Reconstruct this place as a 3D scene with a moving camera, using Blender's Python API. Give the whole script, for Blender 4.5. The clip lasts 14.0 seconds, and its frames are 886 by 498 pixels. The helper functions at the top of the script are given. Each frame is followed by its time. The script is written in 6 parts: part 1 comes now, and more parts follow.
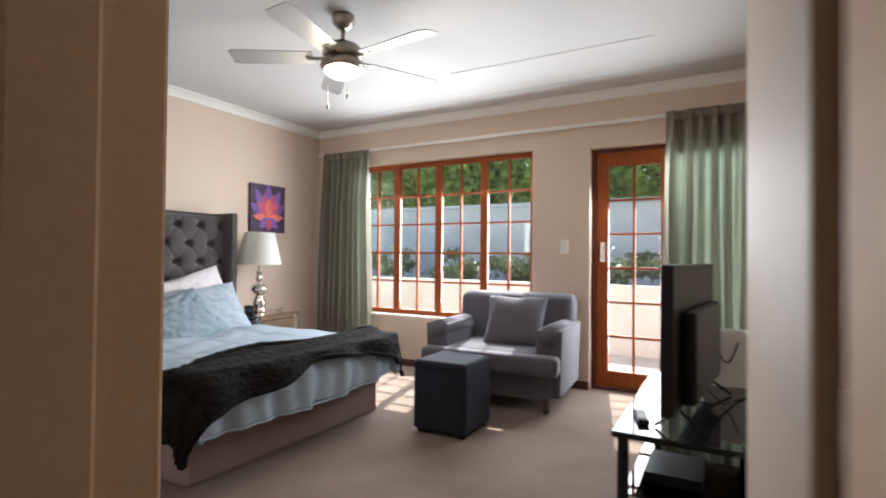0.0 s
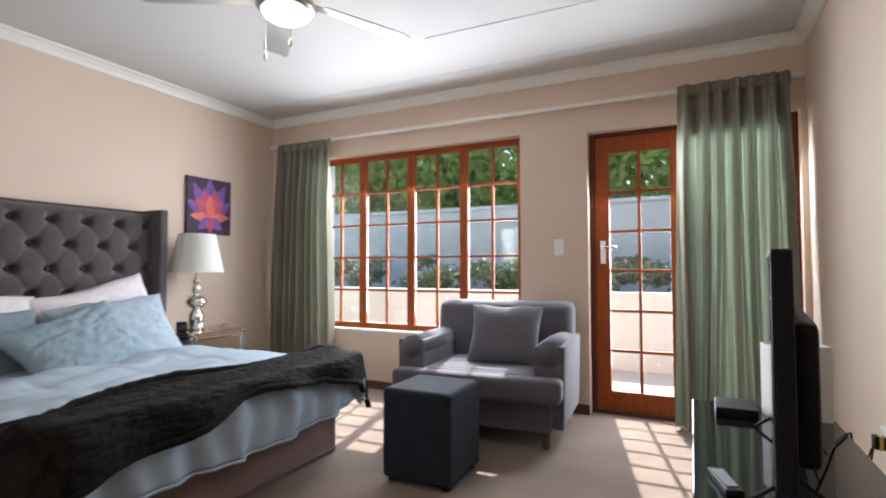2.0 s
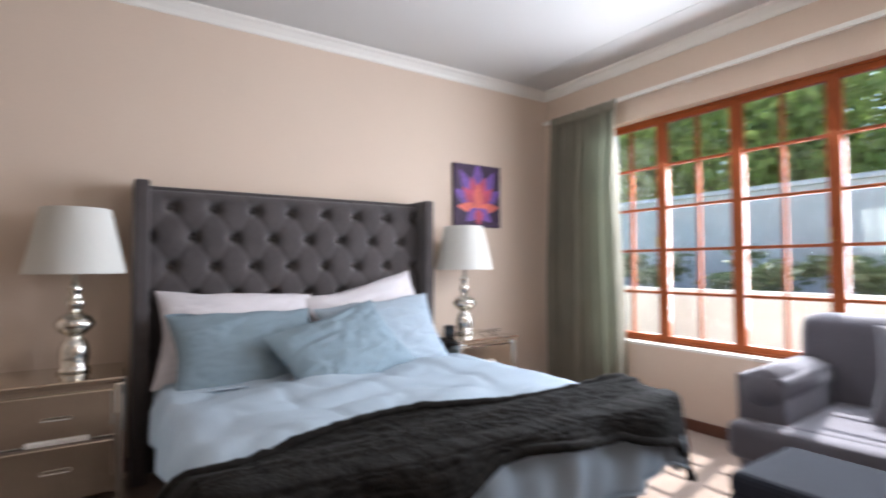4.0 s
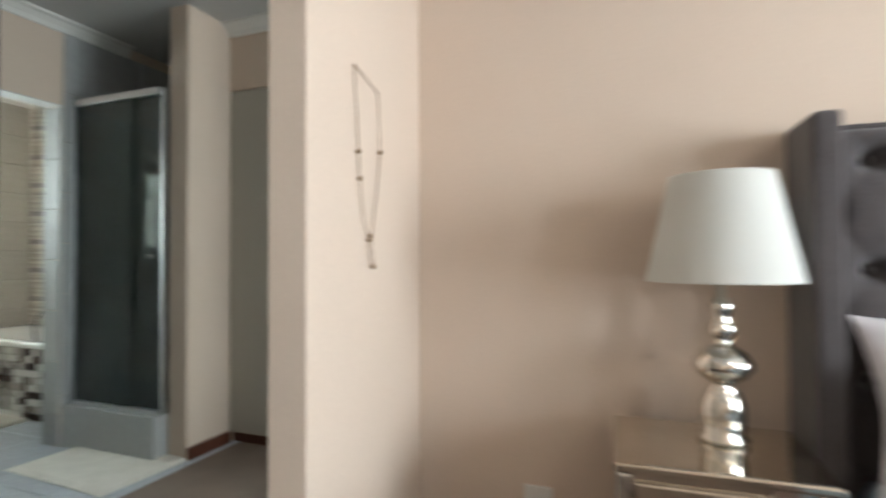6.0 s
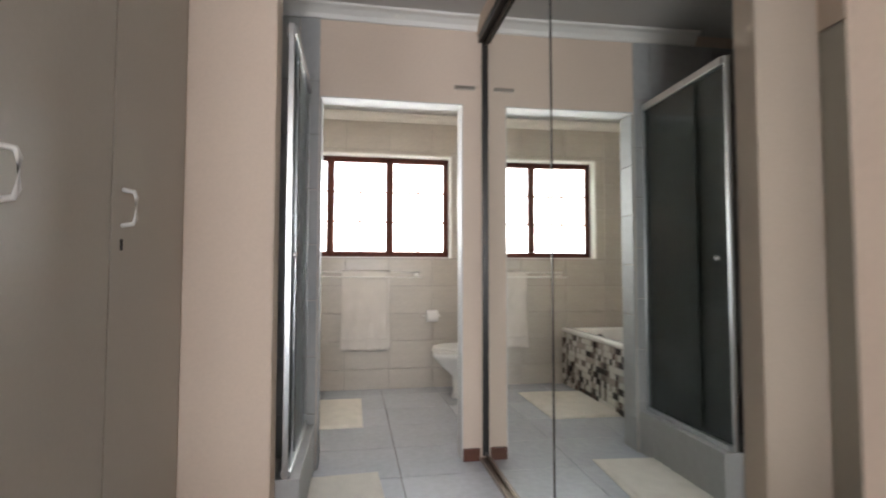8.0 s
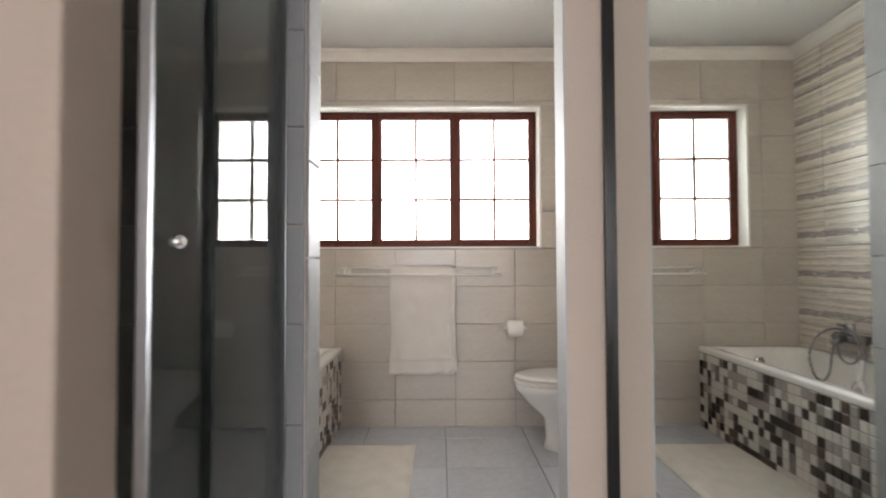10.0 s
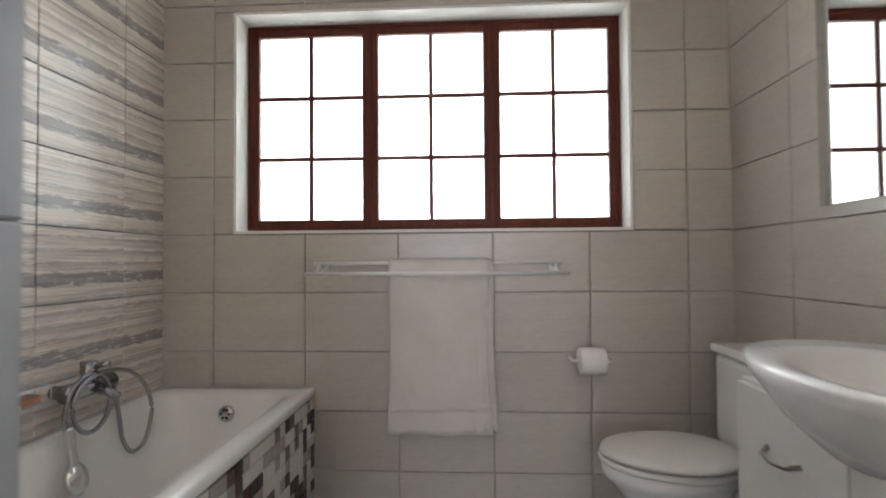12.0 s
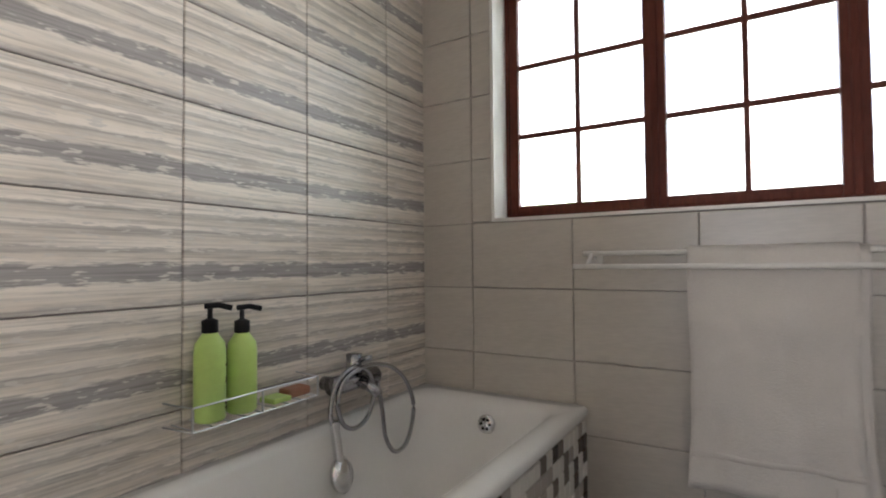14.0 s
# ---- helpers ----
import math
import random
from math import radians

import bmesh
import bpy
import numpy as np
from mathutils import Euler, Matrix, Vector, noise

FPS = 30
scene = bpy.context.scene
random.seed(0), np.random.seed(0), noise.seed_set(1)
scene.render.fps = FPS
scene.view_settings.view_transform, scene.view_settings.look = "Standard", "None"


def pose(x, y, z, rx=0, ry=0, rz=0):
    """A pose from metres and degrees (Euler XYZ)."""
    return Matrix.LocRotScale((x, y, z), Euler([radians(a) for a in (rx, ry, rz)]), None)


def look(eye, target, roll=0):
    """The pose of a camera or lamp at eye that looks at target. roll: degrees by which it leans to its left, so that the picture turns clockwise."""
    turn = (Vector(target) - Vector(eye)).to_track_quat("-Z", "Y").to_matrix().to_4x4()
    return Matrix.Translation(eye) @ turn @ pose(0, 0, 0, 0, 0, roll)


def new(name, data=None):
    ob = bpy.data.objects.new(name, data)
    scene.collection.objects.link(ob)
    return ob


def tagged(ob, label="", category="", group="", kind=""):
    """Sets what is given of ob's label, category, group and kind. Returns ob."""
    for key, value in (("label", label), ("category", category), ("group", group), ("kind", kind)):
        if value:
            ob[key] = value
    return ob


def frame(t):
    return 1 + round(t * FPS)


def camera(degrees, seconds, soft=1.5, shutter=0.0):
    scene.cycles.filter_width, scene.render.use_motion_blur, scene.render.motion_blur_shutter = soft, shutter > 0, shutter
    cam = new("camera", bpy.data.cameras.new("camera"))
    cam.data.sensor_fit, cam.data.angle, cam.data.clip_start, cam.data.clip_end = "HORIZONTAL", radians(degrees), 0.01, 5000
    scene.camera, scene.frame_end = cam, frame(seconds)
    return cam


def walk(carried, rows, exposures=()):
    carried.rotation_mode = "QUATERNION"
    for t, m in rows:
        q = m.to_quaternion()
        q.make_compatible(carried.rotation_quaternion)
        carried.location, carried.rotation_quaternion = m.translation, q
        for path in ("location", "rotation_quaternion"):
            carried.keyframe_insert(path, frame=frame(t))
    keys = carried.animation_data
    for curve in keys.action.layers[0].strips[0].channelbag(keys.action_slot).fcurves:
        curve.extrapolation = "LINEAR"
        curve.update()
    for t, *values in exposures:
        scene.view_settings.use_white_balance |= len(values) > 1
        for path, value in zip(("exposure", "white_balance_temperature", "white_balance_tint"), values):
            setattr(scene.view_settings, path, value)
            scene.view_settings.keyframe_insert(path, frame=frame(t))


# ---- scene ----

cam = camera(82.0, 14.0, soft=1.9, shutter=0.6)
# seconds, x, y, z, yaw, pitch, roll
PATH = [
    (0.0, -0.478, 0.299, 1.120, 29.34, 0.89, -0.55),
    (0.5, -0.600, 0.405, 1.112, 31.35, 1.13, -0.28),
    (1.0, -0.696, 0.539, 1.113, 31.41, 1.18, -0.22),
    (1.5, -0.784, 0.701, 1.069, 30.17, 1.98, -0.34),
    (2.0, -0.840, 0.889, 1.058, 26.04, 2.19, 0.09),
    (2.2, -0.868, 0.962, 1.056, 25.30, 2.10, 0.12),
    (4.3, -1.610, 1.585, 1.060, 65.90, 1.80, 0.40),
    (4.5, -1.730, 1.554, 1.060, 71.89, 1.80, 0.46),
    (5.0, -2.076, 1.306, 1.065, 81.13, 2.15, 0.22),
    (5.5, -2.475, 1.288, 1.072, 94.60, 1.58, -0.10),
    (6.0, -2.722, 1.158, 1.100, 108.70, 1.05, 0.25),
    (6.5, -2.993, 1.032, 1.101, 127.70, 2.53, 0.73),
    (7.0, -3.039, 0.917, 1.122, 139.92, 1.75, 0.74),
    (7.5, -3.102, 0.931, 1.054, 157.87, 2.56, 1.44),
    (8.0, -3.205, 0.851, 1.046, 170.17, 2.74, -0.08),
    (8.5, -3.276, 0.576, 1.047, 174.23, 2.17, -0.30),
    (11.0, -3.458, -1.102, 1.094, 181.62, 1.69, 0.28),
    (11.5, -3.454, -1.428, 1.078, 182.08, 1.77, 0.30),
    (12.0, -3.424, -1.688, 1.061, 183.06, 1.37, 0.41),
    (12.5, -3.388, -1.841, 1.043, 186.79, 1.35, 0.45),
    (13.0, -3.317, -1.918, 1.014, 196.62, 1.75, 0.83),
    (13.5, -3.318, -2.001, 1.018, 207.78, 1.72, 0.90),
    (14.0, -3.274, -2.070, 1.027, 211.76, 1.60, 0.51),
]
EXPOSURES = [(0.0, 1.35, 6250, 10), (2.0, 1.28, 6100, 11), (4.5, 1.54, 5950, 13), (5.0, 1.66, 6150, 8), (5.5, 1.9, 6200, 5), (6.2, 2.02, 5980, 4), (7.0, 1.76, 6050, 5), (7.5, 1.66, 6300, 9), (8.5, 1.88, 6450, 16), (11.0, 1.53, 6300, 16), (12.5, 1.0, 6000, 15), (13.0, 0.88, 6050, 15), (14.0, 1.0, 6150, 15)]
walk(cam, [(t, pose(x, y, z, 90 + pitch, roll, yaw)) for t, x, y, z, yaw, pitch, roll in PATH], EXPOSURES)

# ---- daylight ----
SUN_AZ, SUN_EL = -12.9, 52.7  # degrees from +y towards +x, and above the horizon
world = bpy.data.worlds.new("sky")
scene.world = world
world.use_nodes = True
wn = world.node_tree
sky = wn.nodes.new("ShaderNodeTexSky")
sky.sky_type = "NISHITA"
sky.sun_disc = False
sky.sun_elevation = radians(SUN_EL)
sky.sun_rotation = radians(SUN_AZ)
wn.links.new(sky.outputs[0], wn.nodes["Background"].inputs[0])
wn.nodes["Background"].inputs[1].default_value = 0.14
sun_dir = Vector((math.sin(radians(SUN_AZ)) * math.cos(radians(SUN_EL)), math.cos(radians(SUN_AZ)) * math.cos(radians(SUN_EL)), math.sin(radians(SUN_EL))))
sun = new("sun", bpy.data.lights.new("sun", "SUN"))
sun.data.energy, sun.data.angle, sun.data.color = 5.0, radians(0.6), (1.0, 0.95, 0.87)
sun.matrix_world = look(sun_dir * 20, (0, 0, 0))


def window_light(name, x, y, z, w, h, energy, into, color=(0.93, 0.97, 1.0), dip=0.4, spread=180):
    """Sky light that enters by a window's opening; into is +1 or -1 along y."""
    lamp = new(name, bpy.data.lights.new(name, "AREA"))
    lamp.data.shape, lamp.data.size, lamp.data.size_y = "RECTANGLE", w, h
    lamp.data.energy, lamp.data.color, lamp.data.spread = energy, color, radians(spread)
    lamp.matrix_world = look((x, y, z), (x, y + into, z - dip))


window_light("bedroom_window_daylight", -3.06, 4.99, 1.3, 2.0, 1.5, 74, -1)
window_light("garden_door_daylight", -0.87, 4.99, 1.1, 1.1, 1.8, 54, -1)
window_light("bathroom_window_daylight", -3.25, -4.10, 1.66, 2.2, 1.5, 24, 1, (0.97, 0.99, 1.0), 0.0, 84)

# ---- materials ----


def mat(name, color, rough=0.6, metal=0.0, vary=0.12, scale=6.0, fine=60.0, bump=0.1, spec=0.4, stretch=(1, 1, 1), by_object=0.0, sheen=0.0, trans=0.0, through_tint=None):
    """A surface with variation at two scales and a fine relief."""
    m = bpy.data.materials.new(name)
    m.use_nodes = True
    nt = m.node_tree
    n, l = nt.nodes, nt.links
    b = n["Principled BSDF"]
    b.inputs["Roughness"].default_value = rough
    b.inputs["Metallic"].default_value = metal
    b.inputs["Specular IOR Level"].default_value = spec
    b.inputs["Sheen Weight"].default_value = sheen
    tc = n.new("ShaderNodeTexCoord")
    mp = n.new("ShaderNodeMapping")
    mp.inputs["Scale"].default_value = stretch
    l.new(tc.outputs["Object"], mp.inputs["Vector"])
    big = n.new("ShaderNodeTexNoise")
    big.inputs["Scale"].default_value = scale
    big.inputs["Detail"].default_value = 4
    small = n.new("ShaderNodeTexNoise")
    small.inputs["Scale"].default_value = fine
    small.inputs["Detail"].default_value = 3
    for t in (big, small):
        l.new(mp.outputs[0], t.inputs["Vector"])
    add = n.new("ShaderNodeMath")
    add.operation = "ADD"
    l.new(big.outputs["Fac"], add.inputs[0])
    l.new(small.outputs["Fac"], add.inputs[1])
    ramp = n.new("ShaderNodeMapRange")
    ramp.inputs["From Min"].default_value = 0.6
    ramp.inputs["From Max"].default_value = 1.4
    ramp.inputs["To Min"].default_value = 1 - vary
    ramp.inputs["To Max"].default_value = 1 + vary
    l.new(add.outputs[0], ramp.inputs["Value"])
    last = ramp.outputs[0]
    if by_object:
        oi = n.new("ShaderNodeObjectInfo")
        r2 = n.new("ShaderNodeMapRange")
        r2.inputs["To Min"].default_value = 1 - by_object
        r2.inputs["To Max"].default_value = 1 + by_object
        l.new(oi.outputs["Random"], r2.inputs["Value"])
        mu = n.new("ShaderNodeMath")
        mu.operation = "MULTIPLY"
        l.new(last, mu.inputs[0])
        l.new(r2.outputs[0], mu.inputs[1])
        last = mu.outputs[0]
    vm = n.new("ShaderNodeVectorMath")
    vm.operation = "SCALE"
    vm.inputs[0].default_value = color
    l.new(last, vm.inputs["Scale"])
    l.new(vm.outputs[0], b.inputs["Base Color"])
    if bump:
        bp = n.new("ShaderNodeBump")
        bp.inputs["Strength"].default_value = bump
        bp.inputs["Distance"].default_value = 0.004
        l.new(small.outputs["Fac"], bp.inputs["Height"])
        l.new(bp.outputs[0], b.inputs["Normal"])
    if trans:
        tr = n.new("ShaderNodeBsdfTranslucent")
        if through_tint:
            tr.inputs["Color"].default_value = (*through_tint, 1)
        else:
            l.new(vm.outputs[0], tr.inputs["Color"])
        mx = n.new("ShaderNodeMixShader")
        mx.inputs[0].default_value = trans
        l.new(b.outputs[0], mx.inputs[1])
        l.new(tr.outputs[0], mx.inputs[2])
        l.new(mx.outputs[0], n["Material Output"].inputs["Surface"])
    return m


def thin_glass(name, tint=(0.96, 0.98, 0.97), ior=1.45, film=0.0):
    """Clear glass; film is the share of the surface dulled by soap film or dust."""
    m = bpy.data.materials.new(name)
    m.use_nodes = True
    n, l = m.node_tree.nodes, m.node_tree.links
    n.remove(n["Principled BSDF"])
    t = n.new("ShaderNodeBsdfTransparent")
    t.inputs[0].default_value = (*tint, 1)
    g = n.new("ShaderNodeBsdfGlossy")
    g.inputs["Roughness"].default_value = 0.02
    f = n.new("ShaderNodeFresnel")
    f.inputs["IOR"].default_value = ior
    mx = n.new("ShaderNodeMixShader")
    l.new(f.outputs[0], mx.inputs[0])
    l.new(t.outputs[0], mx.inputs[1])
    l.new(g.outputs[0], mx.inputs[2])
    last = mx.outputs[0]
    if film:
        dull = n.new("ShaderNodeBsdfDiffuse")
        dull.inputs[0].default_value = (0.55, 0.62, 0.59, 1)
        tc = n.new("ShaderNodeTexCoord")
        streak = n.new("ShaderNodeTexNoise")
        streak.inputs["Scale"].default_value = 3.0
        streak.inputs["Detail"].default_value = 5
        l.new(tc.outputs["Object"], streak.inputs["Vector"])
        amount = n.new("ShaderNodeMapRange")
        amount.inputs["From Min"].default_value, amount.inputs["From Max"].default_value = 0.3, 0.7
        amount.inputs["To Min"].default_value, amount.inputs["To Max"].default_value = film * 0.7, film * 1.3
        l.new(streak.outputs["Fac"], amount.inputs["Value"])
        filmed = n.new("ShaderNodeMixShader")
        l.new(amount.outputs[0], filmed.inputs[0])
        l.new(last, filmed.inputs[1])
        l.new(dull.outputs[0], filmed.inputs[2])
        last = filmed.outputs[0]
    l.new(last, n["Material Output"].inputs["Surface"])
    return m


def frosted_glass(name):
    m = bpy.data.materials.new(name)
    m.use_nodes = True
    n, l = m.node_tree.nodes, m.node_tree.links
    n.remove(n["Principled BSDF"])
    t = n.new("ShaderNodeBsdfTranslucent")
    t.inputs[0].default_value = (0.95, 0.96, 0.92, 1)
    g = n.new("ShaderNodeBsdfRefraction")
    g.inputs["Roughness"].default_value = 0.28
    g.inputs["IOR"].default_value = 1.05
    mx = n.new("ShaderNodeMixShader")
    g.inputs["Color"].default_value = (0.90, 0.91, 0.86, 1)
    mx.inputs[0].default_value = 0.80
    l.new(t.outputs[0], mx.inputs[1])
    l.new(g.outputs[0], mx.inputs[2])
    l.new(mx.outputs[0], n["Material Output"].inputs["Surface"])
    return m


def glow(name, color, strength):
    m = bpy.data.materials.new(name)
    m.use_nodes = True
    b = m.node_tree.nodes["Principled BSDF"]
    b.inputs["Base Color"].default_value = (0.9, 0.9, 0.88, 1)
    b.inputs["Emission Color"].default_value = (*color, 1)
    b.inputs["Emission Strength"].default_value = strength
    return m


M_WALL = mat("cream_pink_wall_paint", (0.63, 0.51, 0.415), 0.75, vary=0.04, scale=1.5, fine=90, bump=0.12, spec=0.2)
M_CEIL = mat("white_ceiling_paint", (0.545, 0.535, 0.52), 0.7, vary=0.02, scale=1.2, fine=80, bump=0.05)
M_CARPET = mat("taupe_carpet", (0.215, 0.165, 0.135), 0.95, vary=0.22, scale=3, fine=260, bump=0.7, spec=0.1)
M_MERANTI = mat("varnished_meranti", (0.27, 0.066, 0.017), 0.5, vary=0.35, scale=5, fine=40, bump=0.08, spec=0.15, stretch=(8, 8, 0.8))
M_DARKWOOD = mat("dark_meranti", (0.105, 0.028, 0.017), 0.5, vary=0.35, scale=5, fine=40, bump=0.08, spec=0.15, stretch=(8, 8, 0.8))
M_FRAME = mat("beige_door_frame_paint", (0.64, 0.45, 0.305), 0.7, vary=0.08, scale=4, fine=50, bump=0.15, spec=0.06)
M_GLOSS = mat("cream_satin_door_paint", (0.50, 0.415, 0.335), 0.6, vary=0.05, scale=2, fine=40, bump=0.06, spec=0.08)
M_SKIRT = mat("brown_wood_skirting", (0.10, 0.035, 0.02), 0.4, vary=0.3, scale=6, fine=50, bump=0.08)
M_WHITE = mat("white_paint", (0.74, 0.72, 0.68), 0.4, vary=0.03, scale=4, fine=60, bump=0.03)
M_CUPBOARD = mat("off_white_melamine", (0.42, 0.38, 0.325), 0.45, vary=0.03, scale=2, fine=70, bump=0.02)
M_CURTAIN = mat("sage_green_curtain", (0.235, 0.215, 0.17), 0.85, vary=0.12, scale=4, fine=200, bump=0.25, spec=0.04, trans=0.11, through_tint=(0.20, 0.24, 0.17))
M_VELVET = mat("taupe_grey_velvet", (0.066, 0.056, 0.056), 0.8, vary=0.25, scale=8, fine=150, bump=0.25, sheen=0.35, spec=0.15)
M_CHAIR = mat("slate_grey_upholstery", (0.108, 0.103, 0.122), 0.85, vary=0.18, scale=6, fine=220, bump=0.35, sheen=0.15, spec=0.15)
M_OTTO = mat("charcoal_upholstery", (0.022, 0.025, 0.036), 0.85, vary=0.2, scale=6, fine=220, bump=0.35, sheen=0.05, spec=0.1)
M_LINEN = mat("pale_blue_grey_linen", (0.335, 0.395, 0.455), 0.85, vary=0.06, scale=6, fine=180, bump=0.2, spec=0.1)
M_LINEN2 = mat("blue_grey_pillow_linen", (0.20, 0.255, 0.295), 0.85, vary=0.07, scale=6, fine=180, bump=0.2, spec=0.1)
M_COTTON = mat("white_cotton", (0.64, 0.60, 0.62), 0.85, vary=0.05, scale=5, fine=160, bump=0.2, spec=0.1)
M_FUR = mat("dark_brown_faux_fur", (0.010, 0.0085, 0.0075), 0.9, vary=0.9, scale=14, fine=70, bump=1.0, sheen=0.03, spec=0.06, stretch=(1, 2.2, 1))
M_BASE = mat("mauve_taupe_bed_base_fabric", (0.24, 0.17, 0.155), 0.9, vary=0.08, scale=4, fine=200, bump=0.2, spec=0.1)
M_SHADE = mat("off_white_lamp_shade", (0.78, 0.77, 0.73), 0.9, vary=0.03, scale=5, fine=250, bump=0.1, trans=0.35)
M_MERCURY = mat("silvered_mercury_glass", (0.75, 0.72, 0.66), 0.12, metal=1.0, vary=0.25, scale=18, fine=70, bump=0.06)
M_MIRROR = mat("mirror", (0.76, 0.785, 0.77), 0.015, metal=1.0, vary=0.0, bump=0.0)
M_MIRRORF = mat("aged_mirror_panel", (0.66, 0.62, 0.55), 0.08, metal=1.0, vary=0.06, scale=4, fine=30, bump=0.0)
M_CHROME = mat("chrome", (0.75, 0.75, 0.76), 0.12, metal=1.0, vary=0.05, bump=0.0)
M_STEEL = mat("dull_chrome", (0.36, 0.36, 0.38), 0.22, metal=1.0, vary=0.08, bump=0.0)
M_ALU = mat("brushed_aluminium", (0.62, 0.63, 0.64), 0.3, metal=1.0, vary=0.06, bump=0.03)
M_NICKEL = mat("brushed_nickel", (0.33, 0.29, 0.25), 0.3, metal=1.0, vary=0.1, bump=0.03)
M_BRONZE = mat("dark_bronze", (0.03, 0.027, 0.025), 0.4, metal=0.5, bump=0.02)
M_STRING = mat("dull_brown_beaded_cord", (0.20, 0.12, 0.06), 0.7, bump=0.1)
M_BLADE = mat("silver_grey_fan_blade", (0.40, 0.41, 0.42), 0.4, vary=0.08, scale=5, fine=60, bump=0.02)
M_BLACK = mat("black_plastic", (0.012, 0.012, 0.014), 0.5, vary=0.2, bump=0.04, spec=0.18)
M_BLACKGLASS = mat("black_glass", (0.012, 0.013, 0.015), 0.06, vary=0.1, bump=0.0, spec=0.6)
M_BRASS = mat("brass", (0.65, 0.47, 0.13), 0.3, metal=1.0, bump=0.02)
M_PLASTICW = mat("white_plastic", (0.72, 0.70, 0.66), 0.35, vary=0.03, bump=0.02)
M_CERAMIC = mat("white_ceramic", (0.80, 0.79, 0.77), 0.12, vary=0.02, bump=0.0, spec=0.5)
M_TILE = mat("beige_wall_tile", (0.49, 0.452, 0.402), 0.28, vary=0.09, scale=3, fine=25, bump=0.02, stretch=(1, 1, 6), by_object=0.05)
M_TILEG = mat("grey_wall_tile", (0.38, 0.378, 0.372), 0.55, vary=0.08, scale=3, fine=25, bump=0.02, spec=0.2, by_object=0.05)
M_FLOORT = mat("grey_floor_tile", (0.52, 0.54, 0.58), 0.16, vary=0.1, scale=4, fine=30, bump=0.02, by_object=0.06)
M_GROUT = mat("grey_grout", (0.31, 0.29, 0.265), 0.9, vary=0.1, bump=0.2)
M_TOWEL = mat("cream_terry_towel", (0.64, 0.60, 0.555), 0.95, vary=0.08, scale=8, fine=300, bump=0.8, spec=0.05)
M_MAT = mat("cream_cotton_mat", (0.70, 0.66, 0.595), 0.95, vary=0.12, scale=10, fine=220, bump=0.9, spec=0.05)
M_GREENB = mat("lime_green_plastic", (0.55, 0.76, 0.22), 0.3, vary=0.05, bump=0.0, trans=0.1)
M_PAPER = mat("white_paper", (0.82, 0.80, 0.77), 0.9, vary=0.03, bump=0.1)
M_GLASS = thin_glass("window_glass")
M_SHGLASS = thin_glass("shower_glass", (0.955, 0.985, 0.975), 1.5, 0.055)
M_SHELFGLASS = thin_glass("smoked_shelf_glass", (0.45, 0.50, 0.50), 1.5)
M_FROST = frosted_glass("frosted_glass")
M_BOWL = glow("lit_opal_glass", (1.0, 0.93, 0.8), 9.0)
M_LEAF = mat("leaf_green", (0.36, 0.46, 0.12), 0.5, vary=0.5, scale=3, fine=20, bump=0.1, trans=0.6)
M_LEAFD = mat("dark_shrub_leaf", (0.13, 0.18, 0.09), 0.5, vary=0.5, scale=3, fine=20, bump=0.1, trans=0.25)
M_BARK = mat("bark", (0.12, 0.08, 0.055), 0.9, vary=0.3, scale=8, fine=40, bump=0.6)
M_PLASTER = mat("pale_garden_plaster", (0.62, 0.60, 0.56), 0.8, vary=0.08, scale=3, fine=60, bump=0.3)
M_BLUEWALL = mat("blue_grey_garden_wall", (0.48, 0.56, 0.58), 0.8, vary=0.15, scale=3, fine=50, bump=0.3)
M_PAVING = mat("pale_paving", (0.50, 0.46, 0.41), 0.85, vary=0.12, scale=3, fine=60, bump=0.3)
M_GRASS = mat("lawn_green", (0.09, 0.13, 0.04), 0.9, vary=0.4, scale=3, fine=90, bump=0.6)


